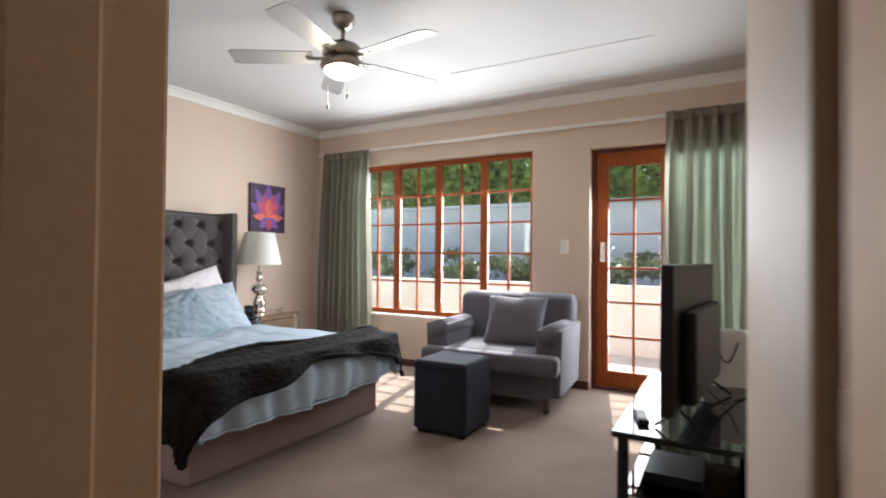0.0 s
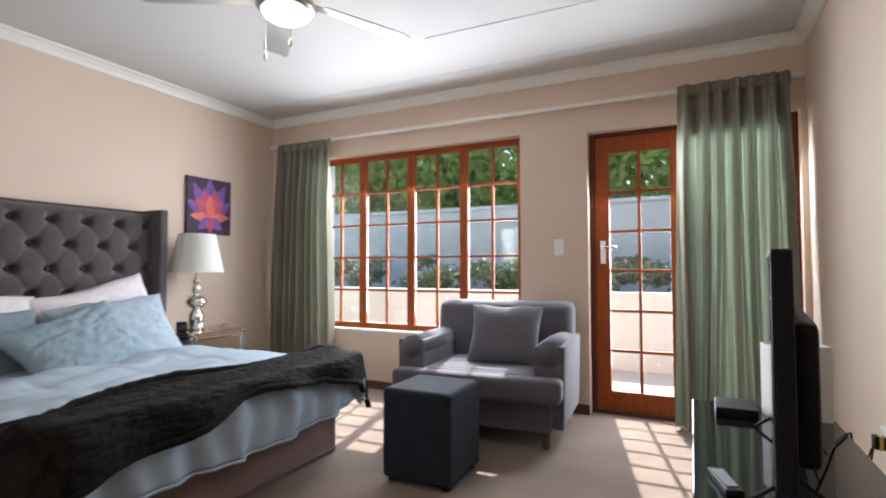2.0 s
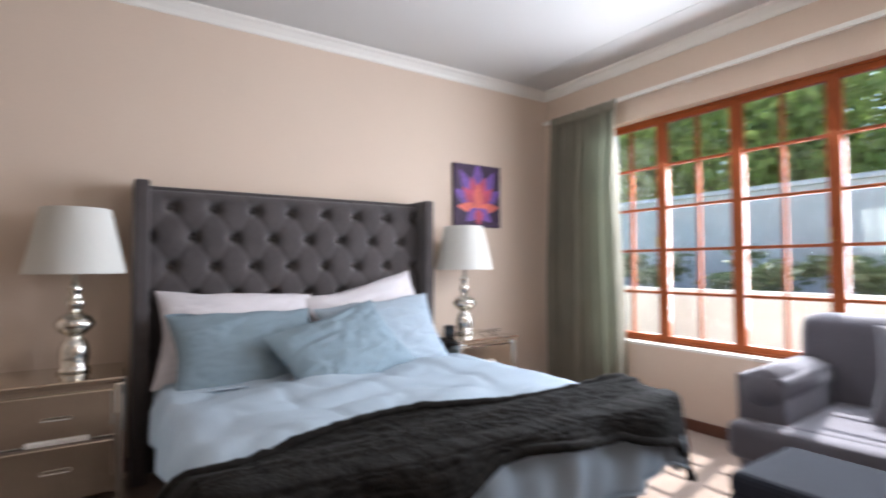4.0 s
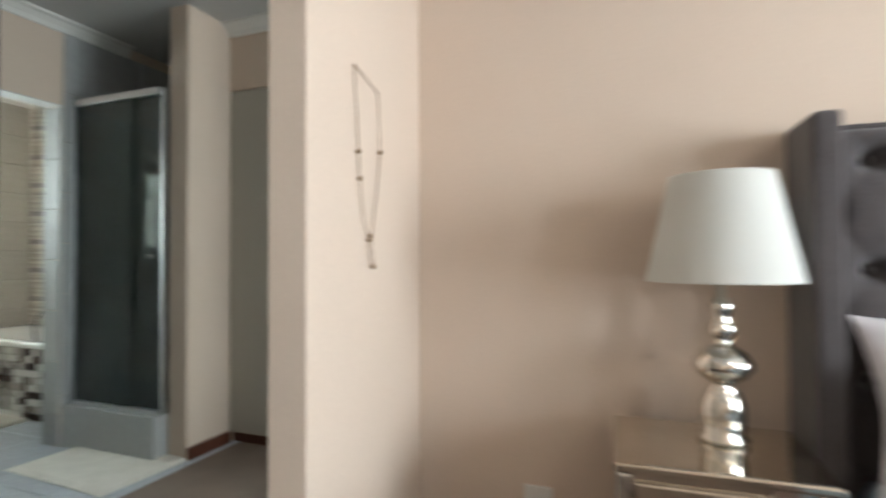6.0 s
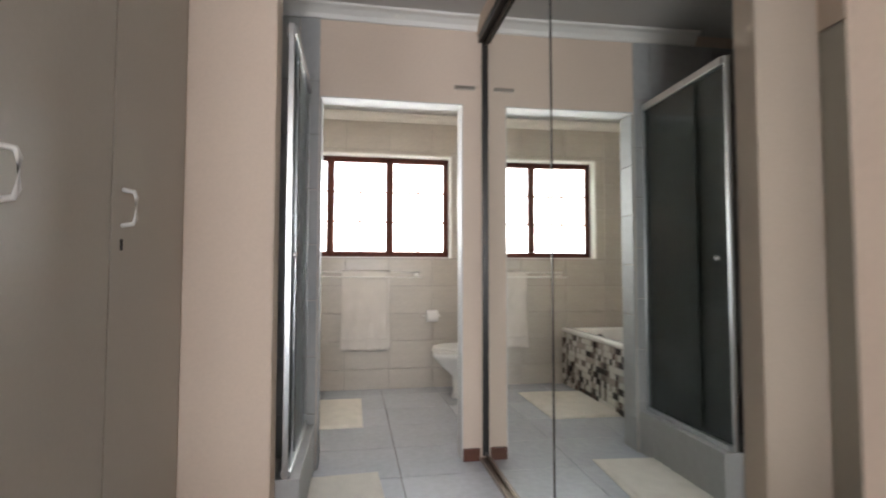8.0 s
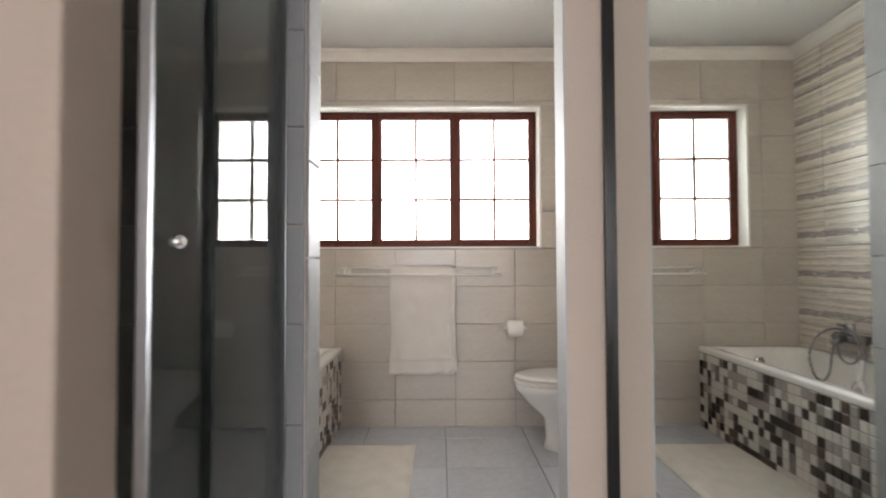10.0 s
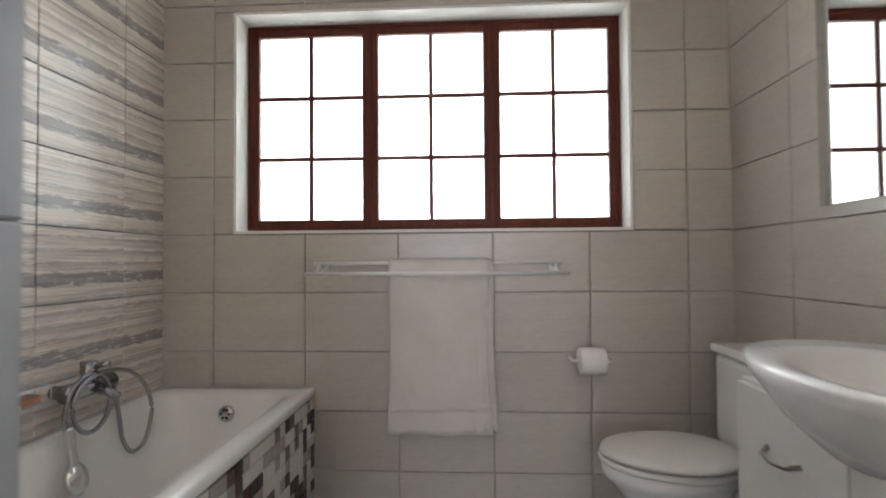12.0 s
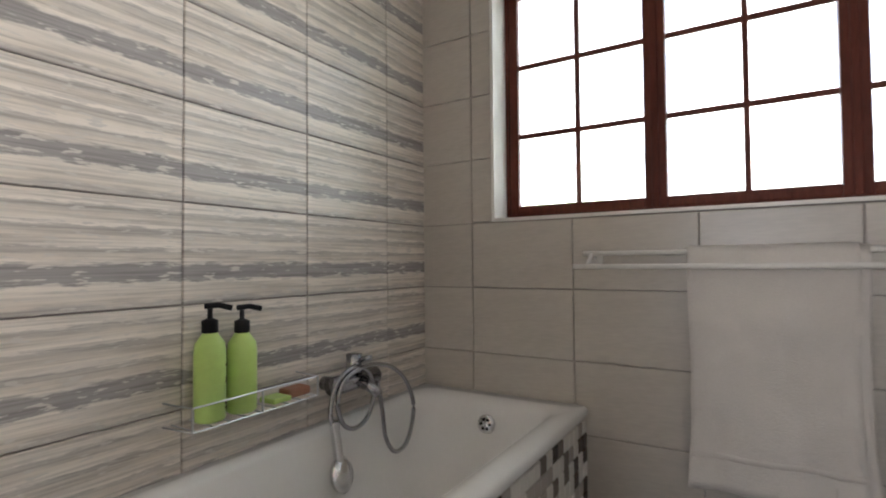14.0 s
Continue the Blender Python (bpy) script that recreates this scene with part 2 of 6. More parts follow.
def striped_tile(name):
    """Glazed tile with the same uneven print of cream, beige and grey streaks on each one."""
    m = bpy.data.materials.new(name)
    m.use_nodes = True
    n, l = m.node_tree.nodes, m.node_tree.links
    b = n["Principled BSDF"]
    b.inputs["Roughness"].default_value = 0.22
    tc = n.new("ShaderNodeTexCoord")
    oi = n.new("ShaderNodeObjectInfo")
    sh_ = n.new("ShaderNodeVectorMath")
    sh_.operation = "SCALE"
    sh_.inputs[0].default_value = (7.0, 3.0, 0.0)
    l.new(oi.outputs["Random"], sh_.inputs["Scale"])

    def streaks(scale, detail, rough, moved):
        mp = n.new("ShaderNodeMapping")
        mp.inputs["Scale"].default_value = scale
        l.new(tc.outputs["Object"], mp.inputs["Vector"])
        last = mp.outputs[0]
        if moved:
            ad = n.new("ShaderNodeVectorMath")
            ad.operation = "ADD"
            l.new(last, ad.inputs[0])
            l.new(sh_.outputs[0], ad.inputs[1])
            last = ad.outputs[0]
        t = n.new("ShaderNodeTexNoise")
        t.inputs["Scale"].default_value = 1.0
        t.inputs["Detail"].default_value = detail
        t.inputs["Roughness"].default_value = rough
        l.new(last, t.inputs["Vector"])
        return t.outputs["Fac"]

    def ramp(src, stops):
        r = n.new("ShaderNodeValToRGB")
        e = r.color_ramp.elements
        e[0].position, e[0].color = stops[0][0], (*stops[0][1], 1)
        e[1].position, e[1].color = stops[-1][0], (*stops[-1][1], 1)
        for p, c in stops[1:-1]:
            q = e.new(p)
            q.color = (*c, 1)
        l.new(src, r.inputs[0])
        return r.outputs[0]

    def mix(kind, f, a, c):
        x = n.new("ShaderNodeMix")
        x.data_type, x.blend_type = "RGBA", kind
        if isinstance(f, float):
            x.inputs["Factor"].default_value = f
        else:
            l.new(f, x.inputs["Factor"])
        for src, key in ((a, "A"), (c, "B")):
            if isinstance(src, tuple):
                x.inputs[key].default_value = (*src, 1)
            else:
                l.new(src, x.inputs[key])
        return x.outputs["Result"]

    sep = n.new("ShaderNodeSeparateXYZ")
    l.new(tc.outputs["Object"], sep.inputs[0])
    edge = streaks((9, 1, 60), 5, 0.65, False)
    hgt = n.new("ShaderNodeMath")
    hgt.operation = "MULTIPLY_ADD"
    l.new(sep.outputs["Z"], hgt.inputs[0])
    hgt.inputs[1].default_value = 3.6
    hgt.inputs[2].default_value = 0.42
    wob = n.new("ShaderNodeMath")
    wob.operation = "MULTIPLY_ADD"
    l.new(edge, wob.inputs[0])
    wob.inputs[1].default_value = 0.16
    l.new(hgt.outputs[0], wob.inputs[2])
    cream, beige, grey, dark = (0.80, 0.745, 0.68), (0.69, 0.63, 0.56), (0.52, 0.485, 0.45), (0.37, 0.35, 0.34)
    print_ = ramp(wob.outputs[0], [(0.03, grey), (0.09, grey), (0.12, beige), (0.26, cream), (0.275, dark), (0.40, dark), (0.425, cream), (0.47, beige), (0.53, grey), (0.545, cream), (0.62, beige), (0.70, grey), (0.715, cream), (0.79, beige), (0.85, grey), (0.87, cream), (0.98, beige)])
    fine = ramp(streaks((3.0, 1, 130), 4, 0.6, True), [(0.36, (0.70, 0.69, 0.68)), (0.50, (0.98, 0.97, 0.96)), (0.62, (1.12, 1.11, 1.09))])
    col = mix("MULTIPLY", 0.85, print_, fine)
    fleck = ramp(streaks((22, 1, 120), 2, 0.5, True), [(0.60, (0, 0, 0)), (0.66, (1, 1, 1))])
    col = mix("MIX", fleck, col, (0.66, 0.62, 0.57))
    l.new(col, b.inputs["Base Color"])
    return m


def mosaic(name):
    m = bpy.data.materials.new(name)
    m.use_nodes = True
    n, l = m.node_tree.nodes, m.node_tree.links
    b = n["Principled BSDF"]
    b.inputs["Roughness"].default_value = 0.12
    oi = n.new("ShaderNodeObjectInfo")
    r = n.new("ShaderNodeValToRGB")
    r.color_ramp.interpolation = "CONSTANT"
    e = r.color_ramp.elements
    e[0].position, e[0].color = 0.0, (0.70, 0.67, 0.62, 1)
    e[1].position, e[1].color = 0.40, (0.42, 0.38, 0.34, 1)
    for p, c in ((0.60, (0.05, 0.035, 0.03, 1)), (0.80, (0.10, 0.065, 0.05, 1)), (0.90, (0.20, 0.17, 0.15, 1))):
        q = e.new(p)
        q.color = c
    l.new(oi.outputs["Random"], r.inputs[0])
    l.new(r.outputs[0], b.inputs["Base Color"])
    return m


M_STRIPE = striped_tile("streaked_beige_tile")
M_MOSAIC = mosaic("glass_mosaic")

# ---- building tools ----


def box(bm, x0, x1, y0, y1, z0, z1, bevel=0.0, seg=2):
    vs = bmesh.ops.create_cube(bm, size=1.0)["verts"]
    for v in vs:
        v.co = Vector(((x0 + x1) / 2 + v.co.x * (x1 - x0), (y0 + y1) / 2 + v.co.y * (y1 - y0), (z0 + z1) / 2 + v.co.z * (z1 - z0)))
    if bevel:
        es = list({e for v in vs for e in v.link_edges})
        bmesh.ops.bevel(bm, geom=es, offset=bevel, segments=seg, affect="EDGES", profile=0.6)
    return bm


def boxes(*spans, bevel=0.0):
    bm = bmesh.new()
    for s in spans:
        box(bm, *s, bevel=bevel)
    return bm


def lathe(bm, profile, cx=0, cy=0, seg=28):
    """Turns (radius, height) pairs round an upright axis."""
    rings = []
    for r, z in profile:
        rings.append([bm.verts.new((cx + r * math.cos(2 * math.pi * i / seg), cy + r * math.sin(2 * math.pi * i / seg), z)) for i in range(seg)])
    for a, b in zip(rings, rings[1:]):
        for i in range(seg):
            j = (i + 1) % seg
            bm.faces.new((a[i], a[j], b[j], b[i]))
    if profile[0][0] > 1e-4:
        bm.faces.new(list(reversed(rings[0])))
    if profile[-1][0] > 1e-4:
        bm.faces.new(rings[-1])
    return bm


def tube(bm, pts, r, seg=8):
    """A round rod along points."""
    pts = [Vector(p) for p in pts]
    rings = []
    for i, p in enumerate(pts):
        d = (pts[min(i + 1, len(pts) - 1)] - pts[max(i - 1, 0)]).normalized()
        a = d.cross(Vector((0, 0, 1)))
        a = a.normalized() if a.length > 1e-3 else Vector((1, 0, 0))
        b = d.cross(a)
        rings.append([bm.verts.new(p + r * (math.cos(2 * math.pi * k / seg) * a + math.sin(2 * math.pi * k / seg) * b)) for k in range(seg)])
    for a, b in zip(rings, rings[1:]):
        for k in range(seg):
            j = (k + 1) % seg
            bm.faces.new((a[k], a[j], b[j], b[k]))
    bm.faces.new(rings[0])
    bm.faces.new(list(reversed(rings[-1])))
    bmesh.ops.recalc_face_normals(bm, faces=bm.faces)
    return bm


def surface(bm, f, nu, nv, thick=0.0):
    """A grid of points f(u, v), u and v from 0 to 1."""
    g = [[bm.verts.new(f(i / nu, j / nv)) for j in range(nv + 1)] for i in range(nu + 1)]
    for i in range(nu):
        for j in range(nv):
            bm.faces.new((g[i][j], g[i + 1][j], g[i + 1][j + 1], g[i][j + 1]))
    if thick:
        bm.normal_update()
        h = [[bm.verts.new(v.co - v.normal * thick) for v in row] for row in g]
        for i in range(nu):
            for j in range(nv):
                bm.faces.new((h[i][j], h[i][j + 1], h[i + 1][j + 1], h[i + 1][j]))
        for i in range(nu):
            bm.faces.new((g[i][0], h[i][0], h[i + 1][0], g[i + 1][0]))
            bm.faces.new((g[i][nv], g[i + 1][nv], h[i + 1][nv], h[i][nv]))
        for j in range(nv):
            bm.faces.new((g[0][j], g[0][j + 1], h[0][j + 1], h[0][j]))
            bm.faces.new((g[nu][j], h[nu][j], h[nu][j + 1], g[nu][j + 1]))
    return bm


def mesh_object(name, bm, material, smooth=False):
    me = bpy.data.meshes.new(name)
    bm.normal_update()
    bm.to_mesh(me)
    bm.free()
    me.materials.append(material)
    if smooth:
        me.polygons.foreach_set("use_smooth", [True] * len(me.polygons))
    return new(name, me)


def part(name, bm, material, parent, label="", smooth=False):
    ob = mesh_object(name, bm, material, smooth)
    ob.parent = parent
    if label:
        ob["label"] = label
    return ob


def thing(name, label, category, m=None, group=""):
    ob = new(name)
    ob.empty_display_size = 0.1
    if m is not None:
        ob.matrix_basis = m
    return tagged(ob, label, category, group)


def structure(name, bm, material, label="", category="wall", smooth=False):
    return tagged(mesh_object(name, bm, material, smooth), label, category, kind="structure")


# ---- the plan ----
XB, XE, YN = -4.60, -0.178, 4.706      # bed wall, east wall, window wall
HC = 2.53                               # ceiling
YS0, YS1 = 0.31, 0.426                  # stub wall beside the wardrobe
XS = -3.82                              # end of the stub wall
XM, XC = -3.915, -2.60                  # mirror doors, cupboard doors
YP0, YP1 = -1.98, -2.10                 # partition before the bathroom
XO0, XO1, ZO = -3.81, -3.01, 2.02     # its opening
PX, PY0, PY1 = -2.91, -1.24, -1.105     # pillar between cupboards and shower
MIRROR_TURN = (-0.35, -1.0)                      # the wardrobe doors hang slightly askew, degrees
XT, XWB, YT = -2.08, -4.51, -3.844      # bathroom: east, west, south wall faces
XD0, XD1, YD0, YD1 = -1.068, -0.42, 0.50, 0.66   # entrance doorway
HD = 2.03

# ---- structure ----
structure("ground", boxes((-40, 40, -40, 60, -0.30, -0.12)), M_GRASS, "green lawn round the house", "ground")
structure("floor", boxes((-4.9, 0.1, -0.0, 4.93, -0.11, 0.0), (-4.0, -1.9, -1.1, -0.0, -0.11, 0.0), (-1.9, 0.9, -1.2, 0.0, -0.11, 0.0)), M_CARPET, "taupe fitted carpet", "floor")
structure("floor_bathroom", boxes((-4.75, -1.9, -4.06, -1.1, -0.11, -0.006)), M_GROUT, "grey grout bed under the floor tiles", "floor")
structure("wall_west", boxes((-4.85, XB, YS0, 4.93, 0, HC)), M_WALL, "cream pink painted wall behind the bed", "wall")
structure("wall_east", boxes((XE, 0.07, 0.42, 4.93, 0, HC)), M_WALL, "cream pink painted wall with a socket", "wall")
WX0, WX1, WZ0, WZ1 = -4.10, -2.034, 0.515, 2.10
DX0, DX1, DZ1 = -1.521, -0.215, 2.06
structure("wall_north", boxes(
    (XB, WX0, YN, 4.93, 0, HC), (WX1, DX0, YN, 4.93, 0, HC), (DX1, XE, YN, 4.93, 0, HC),
    (WX0, WX1, YN, 4.93, 0, WZ0 - 0.02), (WX0, WX1, YN, 4.93, WZ1, HC), (DX0, DX1, YN, 4.93, DZ1, HC)), M_WALL, "cream pink painted wall with window and garden door", "wall")
structure("window_sill_plaster", boxes((WX0, WX1, YN - 0.004, 4.92, WZ0 - 0.02, WZ0), bevel=0.004), M_WHITE, "white painted plaster window sill", "sill")
structure("wall_stub", boxes((XB, XS, YS0, YS1, 0, HC), bevel=0.006), M_WALL, "cream painted stub wall beside the mirrored wardrobe", "wall")
structure("wall_south", boxes((XC, XD0 - 0.03, YD0, YD1, 0, HC), (XD1 + 0.03, XE, YD0, YD1, 0, HC), (XD0 - 0.03, XD1 + 0.03, YD0, YD1, HD + 0.05, HC)), M_WALL, "cream painted wall with the entrance doorway", "wall")
structure("wall_passage_header", boxes((XS, XC, YD0, YD1, 2.46, HC)), M_WALL, "painted beam over the dressing passage", "wall")
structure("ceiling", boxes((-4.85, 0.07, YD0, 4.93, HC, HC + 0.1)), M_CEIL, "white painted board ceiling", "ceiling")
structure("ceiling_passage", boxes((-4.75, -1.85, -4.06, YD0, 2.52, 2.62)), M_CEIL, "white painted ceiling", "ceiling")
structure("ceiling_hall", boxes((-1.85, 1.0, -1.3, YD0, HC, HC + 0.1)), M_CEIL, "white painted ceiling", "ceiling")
structure("wall_hall", boxes((-1.9, -1.8, -1.3, YD0, 0, HC), (0.9, 1.0, -1.3, 0.42, 0, HC), (-1.8, 0.9, -1.3, -1.2, 0, HC), (0.07, 0.9, 0.42, 0.5, 0, HC)), M_WALL, "cream painted hall wall", "wall")


def cornice(name, runs):
    """A small coved moulding between wall and ceiling; runs: (x0, y0, x1, y1, nx, ny, ceiling)."""
    bm = bmesh.new()
    for x0, y0, x1, y1, nx, ny, h in runs:
        prof = [(0.0, -0.07), (0.012, -0.068), (0.022, -0.045), (0.045, -0.022), (0.068, -0.012), (0.07, 0.0), (0, 0)]
        a = [bm.verts.new((x0 + nx * p, y0 + ny * p, h + q)) for p, q in prof]
        b = [bm.verts.new((x1 + nx * p, y1 + ny * p, h + q)) for p, q in prof]
        for i in range(len(prof)):
            j = (i + 1) % len(prof)
            bm.faces.new((a[i], a[j], b[j], b[i]))
        bm.faces.new(a)
        bm.faces.new(list(reversed(b)))
    bmesh.ops.recalc_face_normals(bm, faces=bm.faces)
    return structure(name, bm, M_WHITE, "white coved ceiling cornice", "cornice")


cornice("trim_cornice_bedroom", [(XB, YS1, XB, YN, 1, 0, HC), (XB, YN, XE, YN, 0, -1, HC), (XE, YD1, XE, YN, -1, 0, HC), (XB, YS1, XS, YS1, 0, 1, HC), (XC, YD1, XE, YD1, 0, 1, HC)])
cornice("trim_cornice_passage", [(XM, YP0, XC, YP0, 0, 1, 2.52), (XC, PY1, XC, YD0, -1, 0, 2.52)])
cornice("trim_cornice_bathroom", [(XWB, YT, XT, YT, 0, 1, 2.52), (XT, YT, XT, YP1, -1, 0, 2.52), (XWB, YT, XWB, YP1, 1, 0, 2.52), (XWB, YP1, XT, YP1, 0, -1, 2.52)])
structure("trim_ceiling_strip", boxes((-2.35, -0.9, 3.72, 3.734, HC - 0.003, HC), (-4.53, XE - 0.07, 4.32, 4.335, HC - 0.003, HC)), M_CEIL, "thin white cover strips on the ceiling", "trim")
structure("baseboard", boxes((WX1 - 0.0, DX0, YN - 0.018, YN, 0, 0.07), (XB, WX1, YN - 0.018, YN, 0, 0.07), (XB, XB + 0.018, YS1, YN, 0, 0.07), (XE - 0.018, XE, YD1, YN, 0, 0.07), (XB, XS, YS1, YS1 + 0.018, 0, 0.07), bevel=0.004), M_SKIRT, "brown wooden skirting board", "skirting")
structure("baseboard_passage", boxes((XM + 0.01, XO0, YP0, YP0 + 0.016, 0, 0.07), (PX + 0.002, XC, PY1, PY1 + 0.016, 0, 0.07), bevel=0.003), M_SKIRT, "dark red brown skirting board", "skirting")

# entrance door frame
df = structure("door_frame_entrance", boxes(
    (XD0 - 0.03, XD0, YD0 - 0.02, YD1 + 0.01, 0, HD), (XD1, XD1 + 0.03, YD0 - 0.02, YD1 + 0.01, 0, HD), (XD0 - 0.03, XD1 + 0.03, YD0 - 0.02, YD1 + 0.01, HD, HD + 0.05),
    (XD0, XD0 + 0.013, YD0 + 0.0, YD0 + 0.09, 0, HD), (XD1 - 0.013, XD1, YD0 + 0.0, YD0 + 0.09, 0, HD), bevel=0.006), M_FRAME, "beige painted entrance door frame", "door frame")

# entrance door, swung open into the bedroom
leaf = tagged(thing("door_3", "open cream satin-painted entrance door leaf", "door", pose(XD1 + 0.022, YD1 + 0.014, 0, 0, 0, 91.2)), kind="structure")
part("door_panel", box(bmesh.new(), 0.0, 0.70, 0.0, 0.038, 0.012, HD - 0.005, 0.003), M_GLOSS, leaf)
for hz in (0.22, 1.0, 1.78):
    hg = bmesh.new()
    tube(hg, [(-0.006, 0.019, hz - 0.045), (-0.006, 0.019, hz + 0.045)], 0.006, 10)
    part("hinge", hg, M_NICKEL, leaf, "nickel hinge", smooth=True)

# partition, pillar, passage
structure("wall_partition", boxes((XWB - 0.2, XO0, YP1, YP0, 0, 2.52), (XO1, XT + 0.15, YP1, YP0, 0, 2.52), (XO0, XO1, YP1, YP0, ZO, 2.52)), M_WALL, "cream painted partition with a doorless opening", "wall")
structure("wall_partition_nib", boxes((XO1 + 0.002, -2.60, -2.135, YP1, 0, 2.52)), M_GROUT, "tiled nib wall at the end of the bath", "wall")
structure("wall_pillar", boxes((PX, -2.00, PY0, PY1, 0, 2.52), bevel=0.006), M_WALL, "cream pink painted pillar between cupboards and shower", "wall")
structure("wall_shower", boxes((-2.02, -1.9, YP0, PY0, 0, 2.52)), M_TILE, "beige tiled shower wall", "wall")
structure("wall_cupboard_back", boxes((-2.0, -1.9, PY1, YD0, 0, 2.52)), M_WALL, "plain wall behind the cupboards", "wall")
structure("wall_wardrobe_back", boxes((-4.75, -4.65, YP0, YS0, 0, 2.52)), M_WALL, "plain wall behind the wardrobe", "wall")
structure("wall_bath_east", boxes((XT, XT + 0.15, -4.06, YP1, 0, 2.52)), M_GROUT, "grout bed of the east bathroom wall", "wall")
structure("wall_bath_west", boxes((XWB - 0.2, XWB, -4.06, YP1, 0, 2.52)), M_GROUT, "grout bed of the west bathroom wall", "wall")
BX0, BX1, BZ0, BZ1 = -4.10, -2.405, 1.185, 2.15
structure("wall_bath_south", boxes((XWB, BX0, -4.06, YT, 0, 2.52), (BX1, XT, -4.06, YT, 0, 2.52), (BX0, BX1, -4.06, YT, 0, BZ0), (BX0, BX1, -4.06, YT, BZ1, 2.52)), M_GROUT, "grout bed of the bathroom window wall", "wall")
reveal = tagged(thing("window_reveal_bathroom", "white tile trim round the bathroom window", "trim"), kind="structure")
for strip in ((BX0, BX0 + 0.012, -3.96, YT + 0.012, BZ0, BZ1), (BX1 - 0.012, BX1, -3.96, YT + 0.012, BZ0, BZ1), (BX0 + 0.012, BX1 - 0.012, -3.96, YT + 0.012, BZ1 - 0.012, BZ1), (BX0 + 0.012, BX1 - 0.012, -3.96, YT + 0.012, BZ0, BZ0 + 0.012)):
    part("trim_strip", boxes(strip), M_WHITE, reveal)
structure("trim_opening_lining", boxes((XO0, XO0 + 0.006, YP1, YP0, 0.0, ZO), (XO0 + 0.006, XO1, YP1, YP0, ZO - 0.006, ZO)), M_CEIL, "white painted lining of the bathroom opening", "trim")


def casement_window(name, x0, x1, z0, z1, y, n, cols, rows, frame_mat, label, pane_mat, depth=0.06):
    """A wooden window with n casements side by side; y is its indoor face."""
    w = tagged(thing(name, label, "window"), kind="structure")
    fr = 0.014
    part("window_frame", boxes((x0, x1, y, y + depth, z1 - fr, z1), (x0, x1, y, y + depth, z0, z0 + fr), (x0, x0 + fr, y, y + depth, z0 + fr, z1 - fr), (x1 - fr, x1, y, y + depth, z0 + fr, z1 - fr), bevel=0.004), frame_mat, w)
    cw = (x1 - x0 - 2 * fr) / n
    for i in range(1, n):
        part("mullion", boxes((x0 + fr + i * cw - 0.012, x0 + fr + i * cw + 0.012, y + depth - 0.006, y + depth + 0.004, z0 + fr, z1 - fr), bevel=0.003), frame_mat, w)
    for i in range(n):
        a, b = x0 + fr + i * cw + 0.0005, x0 + fr + (i + 1) * cw - 0.0005
        c, d = z0 + fr + 0.0005, z1 - fr - 0.0005
        st = 0.036
        sash = part("casement", boxes((a, a + st, y + 0.008, y + depth - 0.008, c, d), (b - st, b, y + 0.008, y + depth - 0.008, c, d), (a + st, b - st, y + 0.008, y + depth - 0.008, c, c + st), (a + st, b - st, y + 0.008, y + depth - 0.008, d - st, d), bevel=0.004), frame_mat, w)
        pw, ph = (b - a - 2 * st) / cols, (d - c - 2 * st) / rows
        bars = []
        for k in range(1, cols):
            xx = a + st + k * pw
            bars.append((xx - 0.010, xx + 0.010, y + 0.016, y + depth - 0.016, c + st, d - st))
        for k in range(1, rows):
            zz = c + st + k * ph
            bars.append((a + st, b - st, y + 0.018, y + depth - 0.018, zz - 0.010, zz + 0.010))
        for s in bars:
            part("glazing_bar", boxes(s, bevel=0.003), frame_mat, sash)
        for k in range(cols):
            for r in range(rows):
                p = part("pane", boxes((a + st + k * pw + 0.004, a + st + (k + 1) * pw - 0.004, y + depth / 2 - 0.002, y + depth / 2 + 0.002, c + st + r * ph + 0.004, c + st + (r + 1) * ph - 0.004)), pane_mat, sash)
                p.visible_shadow = False
        stay = bmesh.new()
        if i % 2 == 0:
            tube(stay, [(b - 0.02, y - 0.002, z0 + (z1 - z0) * 0.42), (b - 0.02, y - 0.022, z0 + (z1 - z0) * 0.42), (b - 0.018, y - 0.024, z0 + (z1 - z0) * 0.42 + 0.07)], 0.005)
            part("latch", stay, M_BRASS, sash, "brass casement latch")
    return w


casement_window("window_1", WX0, WX1, WZ0, WZ1, 4.79, 4, 2, 5, M_MERANTI, "reddish meranti casement window with small panes", M_GLASS)
casement_window("window_2", BX0 + 0.014, BX1 - 0.014, BZ0 + 0.014, BZ1 - 0.014, -3.99, 3, 2, 3, M_DARKWOOD, "dark meranti casement window with frosted small panes", M_FROST, depth=0.05)


